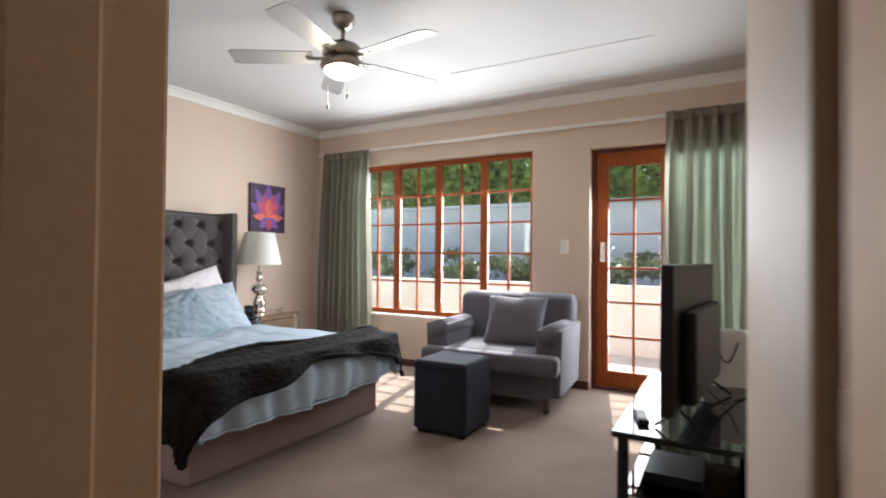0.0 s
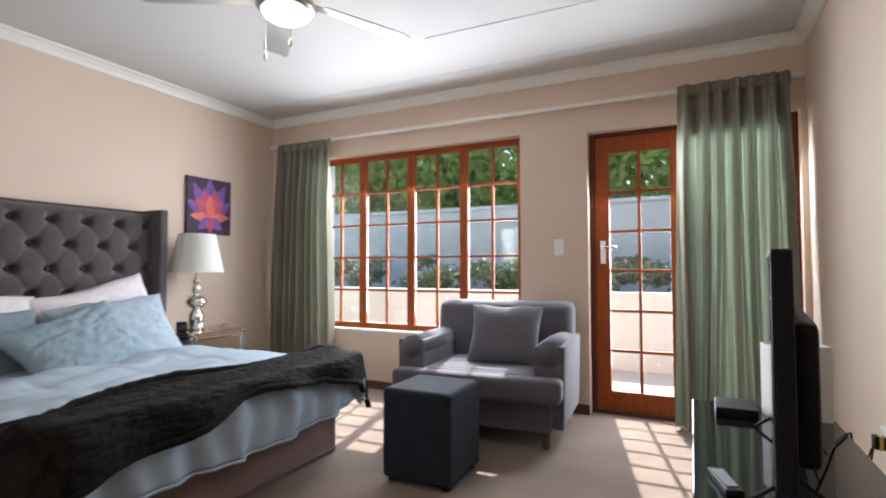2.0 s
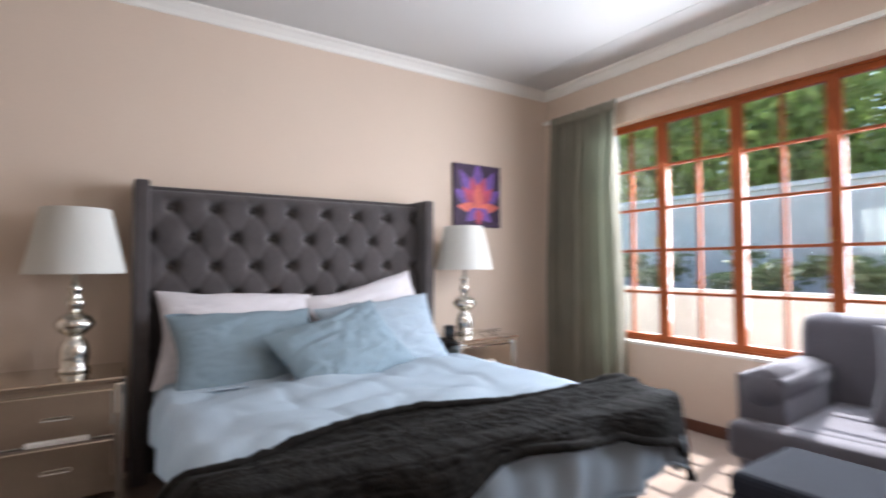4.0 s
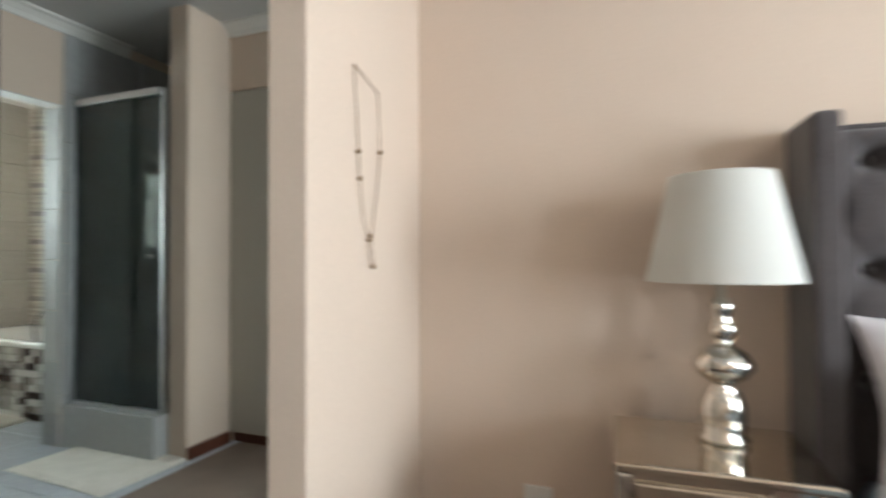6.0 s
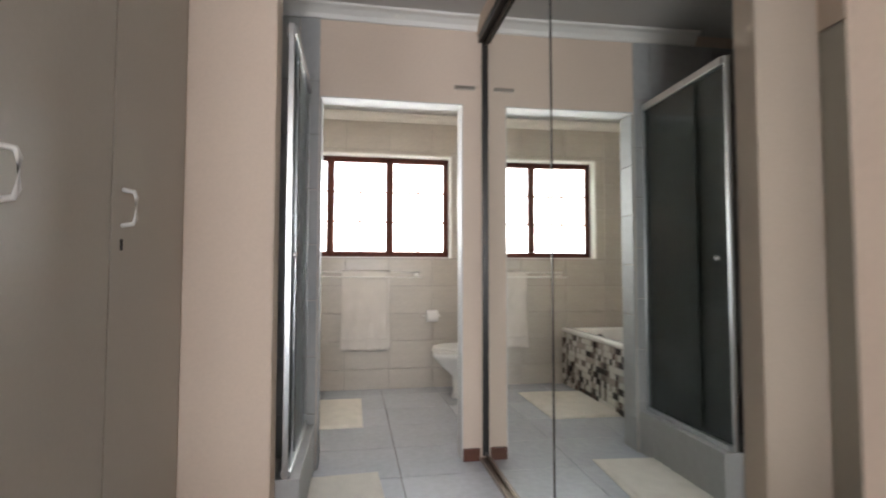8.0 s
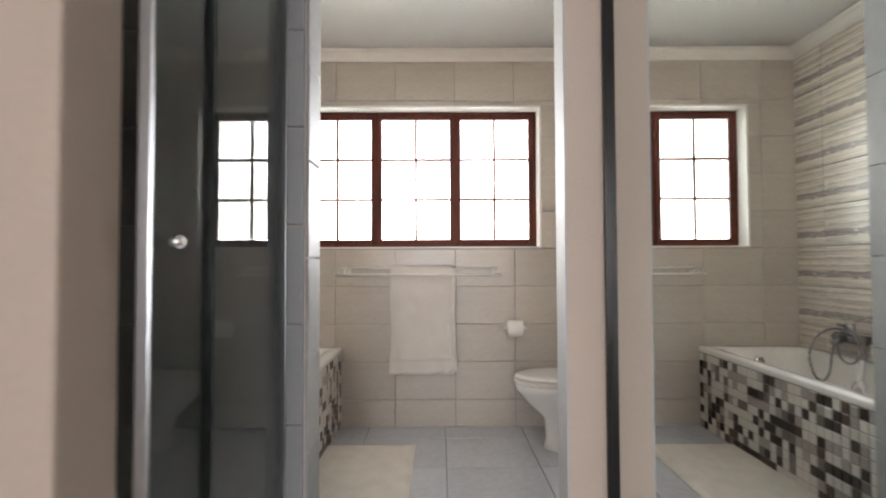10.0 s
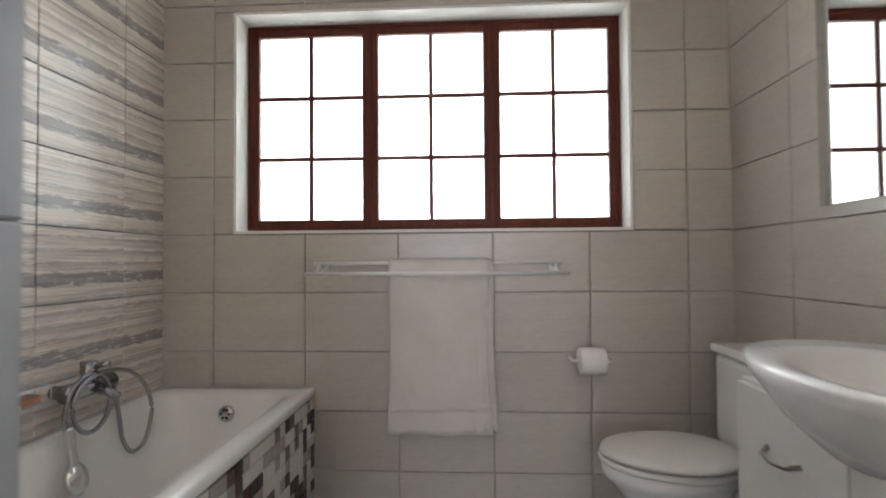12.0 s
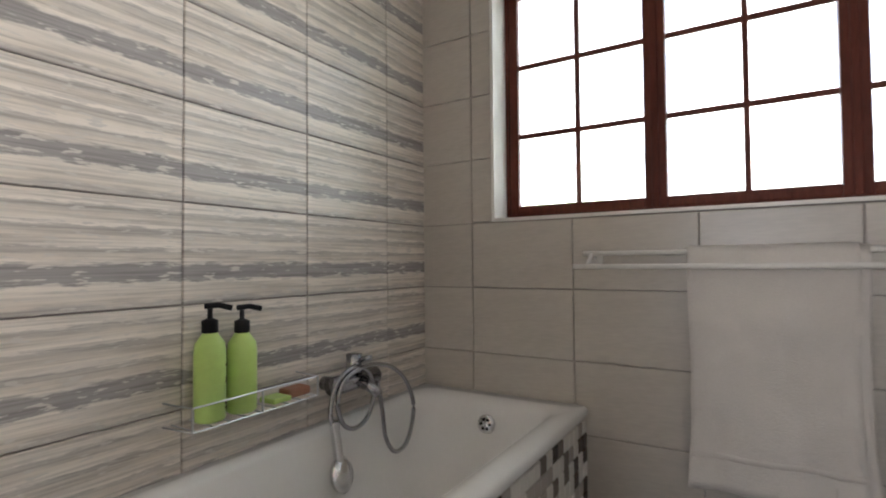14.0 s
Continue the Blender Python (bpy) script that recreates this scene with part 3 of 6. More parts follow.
def french_leaf(name, x0, x1, y, hinge_left):
    d = tagged(thing(name, "closed reddish meranti glazed garden door leaf", "door"), kind="structure")
    st = 0.10
    z0, z1 = 0.03, 2.03
    part("door_frame", boxes((x0, x0 + st, y, y + 0.042, z0, z1), (x1 - st, x1, y, y + 0.042, z0, z1), (x0 + st, x1 - st, y, y + 0.042, z0, 0.165), (x0 + st, x1 - st, y, y + 0.042, 1.91, z1), bevel=0.005), M_MERANTI, d)
    xm = (x0 + x1) / 2
    part("glazing_bar", boxes((xm - 0.011, xm + 0.011, y + 0.009, y + 0.033, 0.165, 1.91), bevel=0.003), M_MERANTI, d)
    h = (1.91 - 0.165) / 6
    for k in range(1, 6):
        zz = 0.165 + k * h
        part("glazing_bar", boxes((x0 + st, x1 - st, y + 0.011, y + 0.031, zz - 0.011, zz + 0.011), bevel=0.003), M_MERANTI, d)
    for k in range(6):
        for a, b in ((x0 + st, xm), (xm, x1 - st)):
            p = part("pane", boxes((a + 0.004, b - 0.004, y + 0.019, y + 0.023, 0.165 + k * h + 0.004, 0.165 + (k + 1) * h - 0.004)), M_GLASS, d)
            p.visible_shadow = False
    xl = x0 + 0.055 if hinge_left else x1 - 0.055
    hd = part("handle_plate", boxes((xl - 0.02, xl + 0.02, y - 0.006, y, 1.09, 1.26), bevel=0.002), M_CHROME, d, "chrome lever handle on a plate")
    lev = bmesh.new()
    tube(lev, [(xl, y - 0.006, 1.215), (xl, y - 0.045, 1.215), (xl + 0.012, y - 0.052, 1.215), (xl + 0.10, y - 0.052, 1.212)], 0.009)
    part("lever", lev, M_CHROME, hd)
    return d


part_frame = structure("door_frame_garden", boxes((DX0, DX0 + 0.035, 4.78, 4.87, 0, DZ1), (DX1 - 0.035, DX1, 4.78, 4.87, 0, DZ1), (DX0 + 0.035, DX1 - 0.035, 4.78, 4.87, 2.035, DZ1), (DX0 + 0.035, DX1 - 0.035, 4.78, 4.87, 0, 0.025), bevel=0.004), M_DARKWOOD, "dark meranti garden door frame with threshold", "door frame")
french_leaf("door_1", DX0 + 0.037, (DX0 + DX1) / 2 - 0.002, 4.80, True)
french_leaf("door_2", (DX0 + DX1) / 2 + 0.002, DX1 - 0.037, 4.80, True)

# ---- bedroom ----


def curtain(name, x0, x1, y, z0, z1, folds, label, amp=0.058):
    c = thing(name, label, "curtain")
    rnd = random.Random(len(name) + folds)
    ph = [rnd.uniform(0, 6.28) for _ in range(4)]

    def f(u, v):
        z = z1 + (z0 - z1) * v
        uu = u + 0.016 * math.sin(3 * u * 6.28 + ph[0]) + 0.008 * math.sin(9 * u + 4 * v) + 0.02 * math.sin(3 * v + ph[1]) * math.sin(6.28 * 2 * u + ph[2])
        a = amp * (0.35 + 0.65 * min(1, v * 4)) * (0.75 + 0.25 * math.sin(6.28 * 2.3 * u + ph[3]))
        w = math.sin(6.28 * folds * uu)
        yy = y + a * (1.25 * (abs(w) ** 0.75) * (1 if w > 0 else -1)) + 0.014 * math.sin(6.28 * folds * 2 * uu + 3 * v)
        yy += 0.012 * noise.noise(Vector((u * 22 + ph[0], v * 2.2, ph[1]))) + 0.006 * noise.noise(Vector((u * 60, v * 5, ph[2])))
        spread = 1 + 0.15 * v
        xc = (x0 + x1) / 2
        return Vector((xc + (x0 + (x1 - x0) * u - xc) * spread, yy, z))

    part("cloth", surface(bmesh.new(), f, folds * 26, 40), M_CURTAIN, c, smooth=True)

    def head(u, v):
        p = f(u, 0)
        return Vector((p.x, y + (p.y - y) * 0.6 + 0.006 * math.sin(6.28 * folds * 5 * u), z1 + 0.0 - 0.07 * v))

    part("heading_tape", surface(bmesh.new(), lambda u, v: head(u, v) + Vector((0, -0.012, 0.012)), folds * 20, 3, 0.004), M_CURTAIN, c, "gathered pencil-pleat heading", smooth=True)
    return c


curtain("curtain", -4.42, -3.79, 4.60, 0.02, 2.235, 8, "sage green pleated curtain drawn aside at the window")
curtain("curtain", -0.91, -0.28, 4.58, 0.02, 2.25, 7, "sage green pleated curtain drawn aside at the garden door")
rail = thing("curtain_rail", "cream curtain rail above window and garden door", "curtain rail")
part("track", boxes((-4.55, -0.2, 4.62, 4.645, 2.235, 2.262), bevel=0.004), M_PLASTICW, rail)
for bx in (-4.4, -3.3, -2.2, -1.1, -0.3):
    part("bracket", boxes((bx - 0.012, bx + 0.012, 4.645, YN, 2.238, 2.258), bevel=0.002), M_PLASTICW, rail)


def pillow(name, size, m, material, label, seed=0, puff=0.16, creases=3.0, wrinkle=0.75):
    p = thing(name, label, "pillow", m, "pillows on the bed")
    w, h = size
    rnd = random.Random(seed)
    off = Vector((rnd.uniform(0, 9), rnd.uniform(0, 9), 0))
    bm = bmesh.new()

    def side(s):
        def f(u, v):
            a, b = 2 * u - 1, 2 * v - 1
            e = (1 - abs(a) ** 2.6) * (1 - abs(b) ** 2.6)
            pinch = 1 - 0.06 * (1 - b * b) * (abs(a) ** 4) - 0.0
            x = a * w / 2 * (1 - 0.05 * (1 - abs(b)) * abs(a) ** 3)
            y = b * h / 2 * (1 - 0.07 * (1 - abs(a)) * abs(b) ** 3)
            n = noise.noise(Vector((a * creases, b * creases * 1.6, s * 2)) + off) + 0.5 * noise.noise(Vector((a * 7, b * 9, s)) + off)
            c = noise.noise(Vector((a * 1.3 + b * 2.2, b * 3.4 - a * 2.0, s * 3)) + off * 1.7)
            n = 0.45 * n - 0.5 * max(0, 1 - 6 * abs(c)) ** 2 * (0.3 + abs(a))
            sag = 0.018 * noise.noise(Vector((a * 2, s, 4)) + off) * (abs(b) ** 2)
            return Vector((x * pinch, y + sag, s * (puff / 2 * max(e, 0) ** 0.55 + 0.026 * wrinkle * n * (e ** 0.4 if e > 0 else 0))))
        return f

    surface(bm, side(1), 64, 48)
    surface(bm, side(-1), 64, 48)
    bmesh.ops.remove_doubles(bm, verts=bm.verts, dist=0.0008)
    bmesh.ops.recalc_face_normals(bm, faces=bm.faces)
    part("pillowcase", bm, material, p, smooth=True)
    return p


# bed
BED_Y0, BED_Y1, BED_F = 1.84, 3.32, -2.72
bed = thing("bed", "double bed with taupe fabric base and tall tufted grey headboard", "bed")
part("base", box(bmesh.new(), -4.36, BED_F, BED_Y0, BED_Y1, 0.0, 0.31, 0.02), M_BASE, bed, "mauve taupe fabric bed base")
part("base_valance_seam", boxes((-4.36, BED_F + 0.004, BED_Y0 - 0.004, BED_Y1 + 0.004, 0.02, 0.028)), M_BASE, bed)
part("mattress", box(bmesh.new(), -4.38, BED_F + 0.02, BED_Y0 - 0.01, BED_Y1 + 0.01, 0.31, 0.455, 0.05, 3), M_COTTON, bed)


def tufted(u, v):
    """Diamond-tufted panel; rows .156 apart, buttons .207 apart."""
    y, z = 1.72 + 1.60 * u, 0.30 + 1.16 * v
    best = 9.0
    k = (z - 1.373) / 0.156
    for r in (math.floor(k), math.floor(k) + 1):
        sh = 0.0 if r % 2 == 0 else 0.104
        c = math.floor((y - 1.837 - sh) / 0.2085 + 0.5)
        dy, dz = y - (1.837 + sh + c * 0.2085), z - (1.373 + r * 0.156)
        best = min(best, math.hypot(dy, dz))
    # crease lines join the buttons on the diagonals
    a = ((y - 1.837) / 0.2085 + (z - 1.373) / 0.312) % 1.0
    b = ((y - 1.837) / 0.2085 - (z - 1.373) / 0.312) % 1.0
    line = min(min(a, 1 - a), min(b, 1 - b)) * 0.15
    dip = 0.062 * math.exp(-(best / 0.027) ** 2) + 0.012 * math.exp(-(best / 0.06) ** 2) + 0.005 * math.exp(-(line / 0.012) ** 2)
    if z > 1.40:
        dip *= max(0.0, (1.46 - z) / 0.06) ** 0.3 if z < 1.46 else 0
    edge = min(v, 1 - v) * 1.16
    return Vector((-4.455 + 0.028 * min(1, edge / 0.03) ** 0.5 - dip, y, z))


hb = part("headboard", box(bmesh.new(), -4.59, -4.49, 1.70, 3.36, 0.0, 1.485, 0.012), M_VELVET, bed, "grey velvet headboard")
part("tufted_panel", surface(bmesh.new(), tufted, 230, 170, 0.0), M_VELVET, hb, "diamond-tufted grey velvet panel", smooth=True)
for r in range(-6, 1):
    sh = 0.0 if r % 2 == 0 else 0.104
    for c in range(0, 8):
        yy, zz = 1.837 + sh + c * 0.2085, 1.373 + r * 0.156
        if 1.75 < yy < 3.31 and zz > 0.7:
            bt = bmesh.new()
            bmesh.ops.create_uvsphere(bt, u_segments=8, v_segments=6, radius=0.011)
            o = part("button", bt, M_VELVET, hb, smooth=True)
            o.location = (-4.476, yy, zz)
for y0, y1 in ((1.666, 1.735), (3.325, 3.394)):
    part("wing", box(bmesh.new(), -4.59, -4.335, y0, y1, 0.0, 1.495, 0.018, 3), M_VELVET, bed, "grey velvet headboard wing")


def fold(X, Y, lift):
    """Lays flat cloth coordinates over the mattress: past an edge the cloth hangs down."""
    ztop, rad = 0.505 + lift, 0.05
    xf, y0, y1 = BED_F + 0.055, BED_Y0 - 0.03, BED_Y1 + 0.03
    ox, oy0, oy1 = max(0, X - xf), max(0, y0 - Y), max(0, Y - y1)
    oy = max(oy0, oy1)
    d = max(ox, oy) + 0.25 * min(ox, oy)
    r = max(math.hypot(ox, oy), 1e-6)
    x, y = min(X, xf), min(max(Y, y0), y1)
    if d > 0:
        out = rad * (1 - math.exp(-d / rad)) + lift
        x += out * ox / r
        y += out * (oy1 - oy0) / r
        z = ztop - d + rad * 0.5 * (1 - math.exp(-d / rad))
    else:
        z = ztop
    return Vector((x, y, z)), d


def duvet(u, v):
    Y = BED_Y0 - 0.27 + (BED_Y1 - BED_Y0 + 0.54) * v
    hang = 0.26 + 0.05 * math.sin(3 * v) - 0.10 * (v > 0.5) * (v - 0.5)
    X = -4.05 + (BED_F + 0.055 + hang + 4.05) * u
    p, d = fold(X, Y, 0.024)
    n = noise.noise(Vector((X * 2.2, Y * 2.2, 1.0))) * 0.030 + noise.noise(Vector((X * 6, Y * 3 + X * 3, 4.0))) * 0.020 - 0.014 * max(0, 1 - 5 * abs(noise.noise(Vector((X * 2.6 + Y, Y * 3.4 - X, 7.0))))) ** 2
    if d > 0:
        w = min(1, d / 0.1)
        p.x += w * (0.020 * math.sin(Y * 19 + 3 * X) + 0.012 * math.sin(Y * 41)) * (X > BED_F)
        p.y += w * 0.018 * math.sin(X * 17) * (-1 if Y < 2.5 else 1)
        n *= 0.4
    p.z = max(p.z + n, 0.09)
    return p


dv = thing("duvet", "rumpled pale blue grey duvet on the bed", "duvet")
part("cover", surface(bmesh.new(), duvet, 80, 90, 0.02), M_LINEN, dv, smooth=True)
pp = bmesh.new()
tube(pp, [duvet(1.0, k / 60) + Vector((0.004, 0, 0)) for k in range(61)], 0.007, 6)
part("hem", pp, M_LINEN, dv, "stitched hem", smooth=True)
sh = thing("sheet", "pale blue grey sheet under the pillows", "sheet")
part("cloth", surface(bmesh.new(), lambda u, v: fold(-4.36 + 0.45 * u, BED_Y0 - 0.16 + (BED_Y1 - BED_Y0 + 0.32) * v, 0.006)[0] + Vector((0, 0, 0.004 * noise.noise(Vector((u * 5, v * 12, 0))))), 14, 60, 0.006), M_LINEN, sh, smooth=True)


def throw(u, v):
    Y = BED_Y0 - 0.36 + (BED_Y1 - BED_Y0 + 0.60) * v
    k = min(1, max(0, (Y - (BED_Y0 - 0.36)) / 1.0))
    back = -2.85 - 0.11 * math.sin(3.14 * min(1, max(0, (Y - 1.8) / 1.5))) + 0.02 * math.sin(Y * 5)
    front = BED_F + 0.055 + 0.34 - 0.24 * k + 0.16 * max(0, (Y - 3.0) / 0.5) + 0.02 * math.sin(Y * 9)
    X = back + (front - back) * u
    p, d = fold(X, Y, 0.068)
    n = 0.018 * noise.noise(Vector((X * 3, Y * 1.2, 8))) + 0.016 * math.sin(X * 24 + 2.0 * Y + 2 * noise.noise(Vector((X, Y, 2)))) * (0.4 if d > 0.02 else 1)
    n += 0.006 * noise.noise(Vector((X * 40, Y * 18, 3))) + 0.005 * noise.noise(Vector((X * 80, Y * 60, 5)))
    if d > 0:
        w = min(1, d / 0.08)
        p.x += w * 0.022 * math.sin(Y * 14 + 1) * (X > BED_F)
        p.y -= w * (0.02 * math.sin(X * 15) + 0.01) * (Y < 2.5)
        p.x += n * 0.6
    p.z = max(p.z + n, 0.17 + 0.02 * math.sin(X * 9 + Y * 7))
    return p


th = thing("throw", "dark brown faux fur throw across the foot of the bed", "throw")
part("fur", surface(bmesh.new(), throw, 110, 190, 0.02), M_FUR, th, smooth=True)
for e in (0.0, 1.0):
    pp = bmesh.new()
    tube(pp, [throw(e, k / 90) for k in range(91)], 0.016, 6)
    part("rolled_edge", pp, M_FUR, th, "dark fur edge", smooth=True)

# pillows: local x is width, y height, z thickness; leaning against the headboard
def lean(x, y, z, tilt, turn=0, roll=0):
    return Matrix.Translation((x, y, z)) @ pose(0, 0, 0, 0, 0, 90 + turn) @ pose(0, 0, 0, tilt, 0, 0) @ pose(0, 0, 0, 0, 0, roll)


pillow("pillow", (0.80, 0.50), lean(-4.29, 2.15, 0.69, 66, 0, -3), M_COTTON, "white cotton pillow against the headboard", 1)
pillow("pillow", (0.78, 0.50), lean(-4.29, 2.92, 0.72, 66, 0, 13), M_COTTON, "white cotton pillow against the headboard", 2)
pillow("pillow", (0.72, 0.45), lean(-4.12, 2.16, 0.64, 56, 3, 0), M_LINEN2, "blue grey linen pillow in front of a white one", 3)
pillow("pillow", (0.74, 0.46), lean(-4.12, 2.91, 0.66, 58, -4, 6), M_LINEN, "pale blue grey linen pillow beside another", 4)
pillow("pillow", (0.72, 0.45), lean(-3.95, 2.60, 0.625, 48, 6, 16), M_LINEN2, "creased blue grey linen pillow lying tilted in front", 5, puff=0.17, creases=4.5, wrinkle=1.0)


def nightstand(m, label):
    """Mirrored chest; local x is depth towards the room, y width; the origin is at the back's middle on the floor."""
    t = thing("nightstand", label, "nightstand", m, "mirrored nightstands beside the bed")
    w, d, h = 0.48, 0.40, 0.585
    part("body", box(bmesh.new(), 0.0, d - 0.02, -w / 2 + 0.02, w / 2 - 0.02, 0.09, h - 0.025, 0.004), M_MIRRORF, t, "mirrored body")
    part("top", box(bmesh.new(), -0.005, d + 0.005, -w / 2 - 0.005, w / 2 + 0.005, h - 0.025, h, 0.007), M_MIRRORF, t, "bevelled mirror top")
    for s in (-1, 1):
        part("corner_post", boxes((d - 0.035, d, s * (w / 2 - 0.018) - 0.018, s * (w / 2 - 0.018) + 0.018, 0.0, h - 0.026), bevel=0.008), M_MIRROR, t, "bevelled mirror corner post")
        part("leg", boxes((0.0, 0.035, s * (w / 2 - 0.018) - 0.018, s * (w / 2 - 0.018) + 0.018, 0.0, 0.089), bevel=0.006), M_MIRROR, t)
    for z0, z1 in ((0.335, 0.535), (0.12, 0.32)):
        dr = part("drawer", box(bmesh.new(), d - 0.024, d - 0.006, -w / 2 + 0.042, w / 2 - 0.042, z0, z1, 0.006), M_MIRRORF, t, "mirrored drawer front")
        kb = bmesh.new()
        tube(kb, [(d - 0.006, -0.05, (z0 + z1) / 2), (d + 0.016, -0.045, (z0 + z1) / 2), (d + 0.018, 0.045, (z0 + z1) / 2), (d - 0.006, 0.05, (z0 + z1) / 2)], 0.004)
        part("handle", kb, M_CHROME, dr, "slim chrome handle")
    part("trim_strip", boxes((d - 0.006, d + 0.002, -w / 2 + 0.037, w / 2 - 0.037, 0.322, 0.333)), M_CHROME, t, "bright trim strip")
    return t


ns = nightstand(pose(-4.49, 1.395, 0), "mirrored two-drawer nightstand with white paper slip, beside the bed")
part("paper_slip", boxes((0.37, 0.408, -0.10, 0.11, 0.335, 0.352), bevel=0.002), M_PAPER, ns, "white paper slip between the drawers")
nightstand(pose(-4.49, 3.665, 0), "mirrored two-drawer nightstand by the curtain")


def table_lamp(m, label):
    t = thing("table_lamp", label, "lamp", m, "table lamps on the nightstands")
    prof = [(0.0, 0.0), (0.062, 0.0), (0.064, 0.012), (0.052, 0.024), (0.058, 0.06), (0.058, 0.10), (0.046, 0.135), (0.028, 0.155), (0.03, 0.162), (0.060, 0.178), (0.078, 0.205), (0.078, 0.222), (0.060, 0.250), (0.030, 0.268), (0.020, 0.276), (0.026, 0.290), (0.034, 0.305), (0.030, 0.325), (0.018, 0.345), (0.024, 0.360), (0.028, 0.375), (0.020, 0.395), (0.010, 0.405), (0.010, 0.46), (0.0, 0.46)]
    part("base", lathe(bmesh.new(), prof), M_MERCURY, t, "silvered glass baluster base", smooth=True)
    sh = bmesh.new()
    r0, r1, z0, z1 = 0.20, 0.135, 0.445, 0.745
    ring = [(r0, z0), (r0 - 0.002, z0 + 0.006), (r1 + 0.001, z1 - 0.006), (r1, z1), (r1 - 0.004, z1), (r1 - 0.003, z1 - 0.008), (r0 - 0.005, z0 + 0.006), (r0 - 0.004, z0), (r0, z0)]
    seg = 40
    rings = [[sh.verts.new((r * math.cos(6.28318 * i / seg), r * math.sin(6.28318 * i / seg), z)) for i in range(seg)] for r, z in ring[:-1]]
    for a, b in zip(rings, rings[1:] + rings[:1]):
        for i in range(seg):
            sh.faces.new((a[i], a[(i + 1) % seg], b[(i + 1) % seg], b[i]))
    part("shade", sh, M_SHADE, t, "off-white tapered fabric shade", smooth=True)
    sp = bmesh.new()
    for k in range(3):
        a = 2.094 * k
        tube(sp, [(0.0, 0, 0.70), (0.13 * math.cos(a), 0.13 * math.sin(a), 0.73)], 0.002, 6)
    tube(sp, [(0, 0, 0.45), (0, 0, 0.70)], 0.006, 6)
    part("harp", sp, M_CHROME, t)
    return t


table_lamp(pose(-4.34, 1.44, 0.586), "table lamp with silvered base and off-white shade")
table_lamp(pose(-4.34, 3.64, 0.586, 0, 0, 40), "table lamp with silvered base and off-white shade")
ck = thing("alarm_clock", "small black alarm clock on the nightstand", "clock", pose(-4.28, 3.475, 0.586, 0, 0, -30))
part("body", box(bmesh.new(), -0.04, 0.04, -0.035, 0.035, 0.0, 0.075, 0.01), M_BLACK, ck)
part("display", boxes((0.0401, 0.042, -0.026, 0.026, 0.02, 0.06)), M_BLACKGLASS, ck)
gl = thing("eyeglasses", "thin metal eyeglasses on the nightstand", "glasses", pose(-4.22, 3.80, 0.588))
gb = bmesh.new()
for s in (-1, 1):
    tube(gb, [(0.0 + 0.018 * math.cos(a), s * 0.028 + 0.022 * math.sin(a), 0.02 + 0.017 * math.cos(a)) for a in [6.283 * i / 14 for i in range(15)]], 0.0015, 6)
    tube(gb, [(0.0, s * 0.05, 0.02), (-0.10, s * 0.05, 0.002)], 0.0015, 6)
part("frame", gb, M_BLACK, gl)

# painting
pc = thing("canvas_painting", "small canvas painting of a pink violet lotus flower", "painting", pose(XB, 3.945, 1.595))
part("canvas", box(bmesh.new(), 0.0, 0.026, -0.222, 0.222, -0.24, 0.24, 0.003), mat("dark_plum_paint", (0.045, 0.02, 0.055), 0.6, vary=0.5, scale=9, fine=60, bump=0.3), pc, "dark plum canvas")
PET = [mat("violet_paint", (0.16, 0.07, 0.32), 0.55, vary=0.4, scale=14, fine=60, bump=0.3), mat("pink_paint", (0.48, 0.06, 0.12), 0.55, vary=0.4, scale=14, fine=60, bump=0.3), mat("coral_paint", (0.65, 0.13, 0.10), 0.55, vary=0.4, scale=14, fine=60, bump=0.3)]


def petal(angle, length, width, base, material, lift):
    """An almond-shaped petal lying flat on the canvas."""
    bm = bmesh.new()
    ca, sa = math.cos(radians(angle)), math.sin(radians(angle))

    def f(u, v):
        a, w = length * u, width * math.sin(math.pi * u ** 0.8) * (v - 0.5)
        y, z = w * ca - a * sa, w * sa + a * ca
        return Vector((0.0262 + lift, max(-0.216, min(0.216, base[0] + y)), max(-0.234, min(0.234, base[1] + z))))
    surface(bm, f, 12, 4, 0.001)
    part("petal", bm, material, pc)


for k, (ang, ln, wd, mi) in enumerate(((0, 0.36, 0.13, 0), (-28, 0.34, 0.12, 0), (30, 0.34, 0.12, 0), (-55, 0.27, 0.11, 0), (58, 0.27, 0.11, 0), (-14, 0.26, 0.10, 1), (15, 0.26, 0.10, 1), (-40, 0.22, 0.09, 1), (42, 0.22, 0.09, 1), (0, 0.20, 0.09, 2), (-85, 0.20, 0.08, 2), (86, 0.20, 0.08, 2), (130, 0.16, 0.09, 0), (-130, 0.16, 0.09, 0), (180, 0.13, 0.08, 1))):
    petal(ang, ln, wd, (0.0, -0.10), PET[mi], 0.0006 * k)

# armchair: local -y is the front
ac = thing("armchair", "slate grey upholstered armchair with rolled arms near the window", "armchair", pose(-2.07, 4.19, 0, 0, 0, 4))
part("base", box(bmesh.new(), -0.46, 0.46, -0.40, 0.36, 0.10, 0.30, 0.02), M_CHAIR, ac)
seat = bmesh.new()
box(seat, -0.53, 0.53, -0.50, -0.36, 0.285, 0.43, 0.045, 4)
box(seat, -0.345, 0.345, -0.42, 0.20, 0.287, 0.435, 0.03, 3)
part("seat", seat, M_CHAIR, ac, "thick seat cushion", smooth=True)
bk = bmesh.new()
box(bk, -0.50, 0.50, 0.16, 0.40, 0.28, 0.82, 0.08, 4)
for v in bk.verts:
    v.co.y += (v.co.z - 0.28) * 0.12
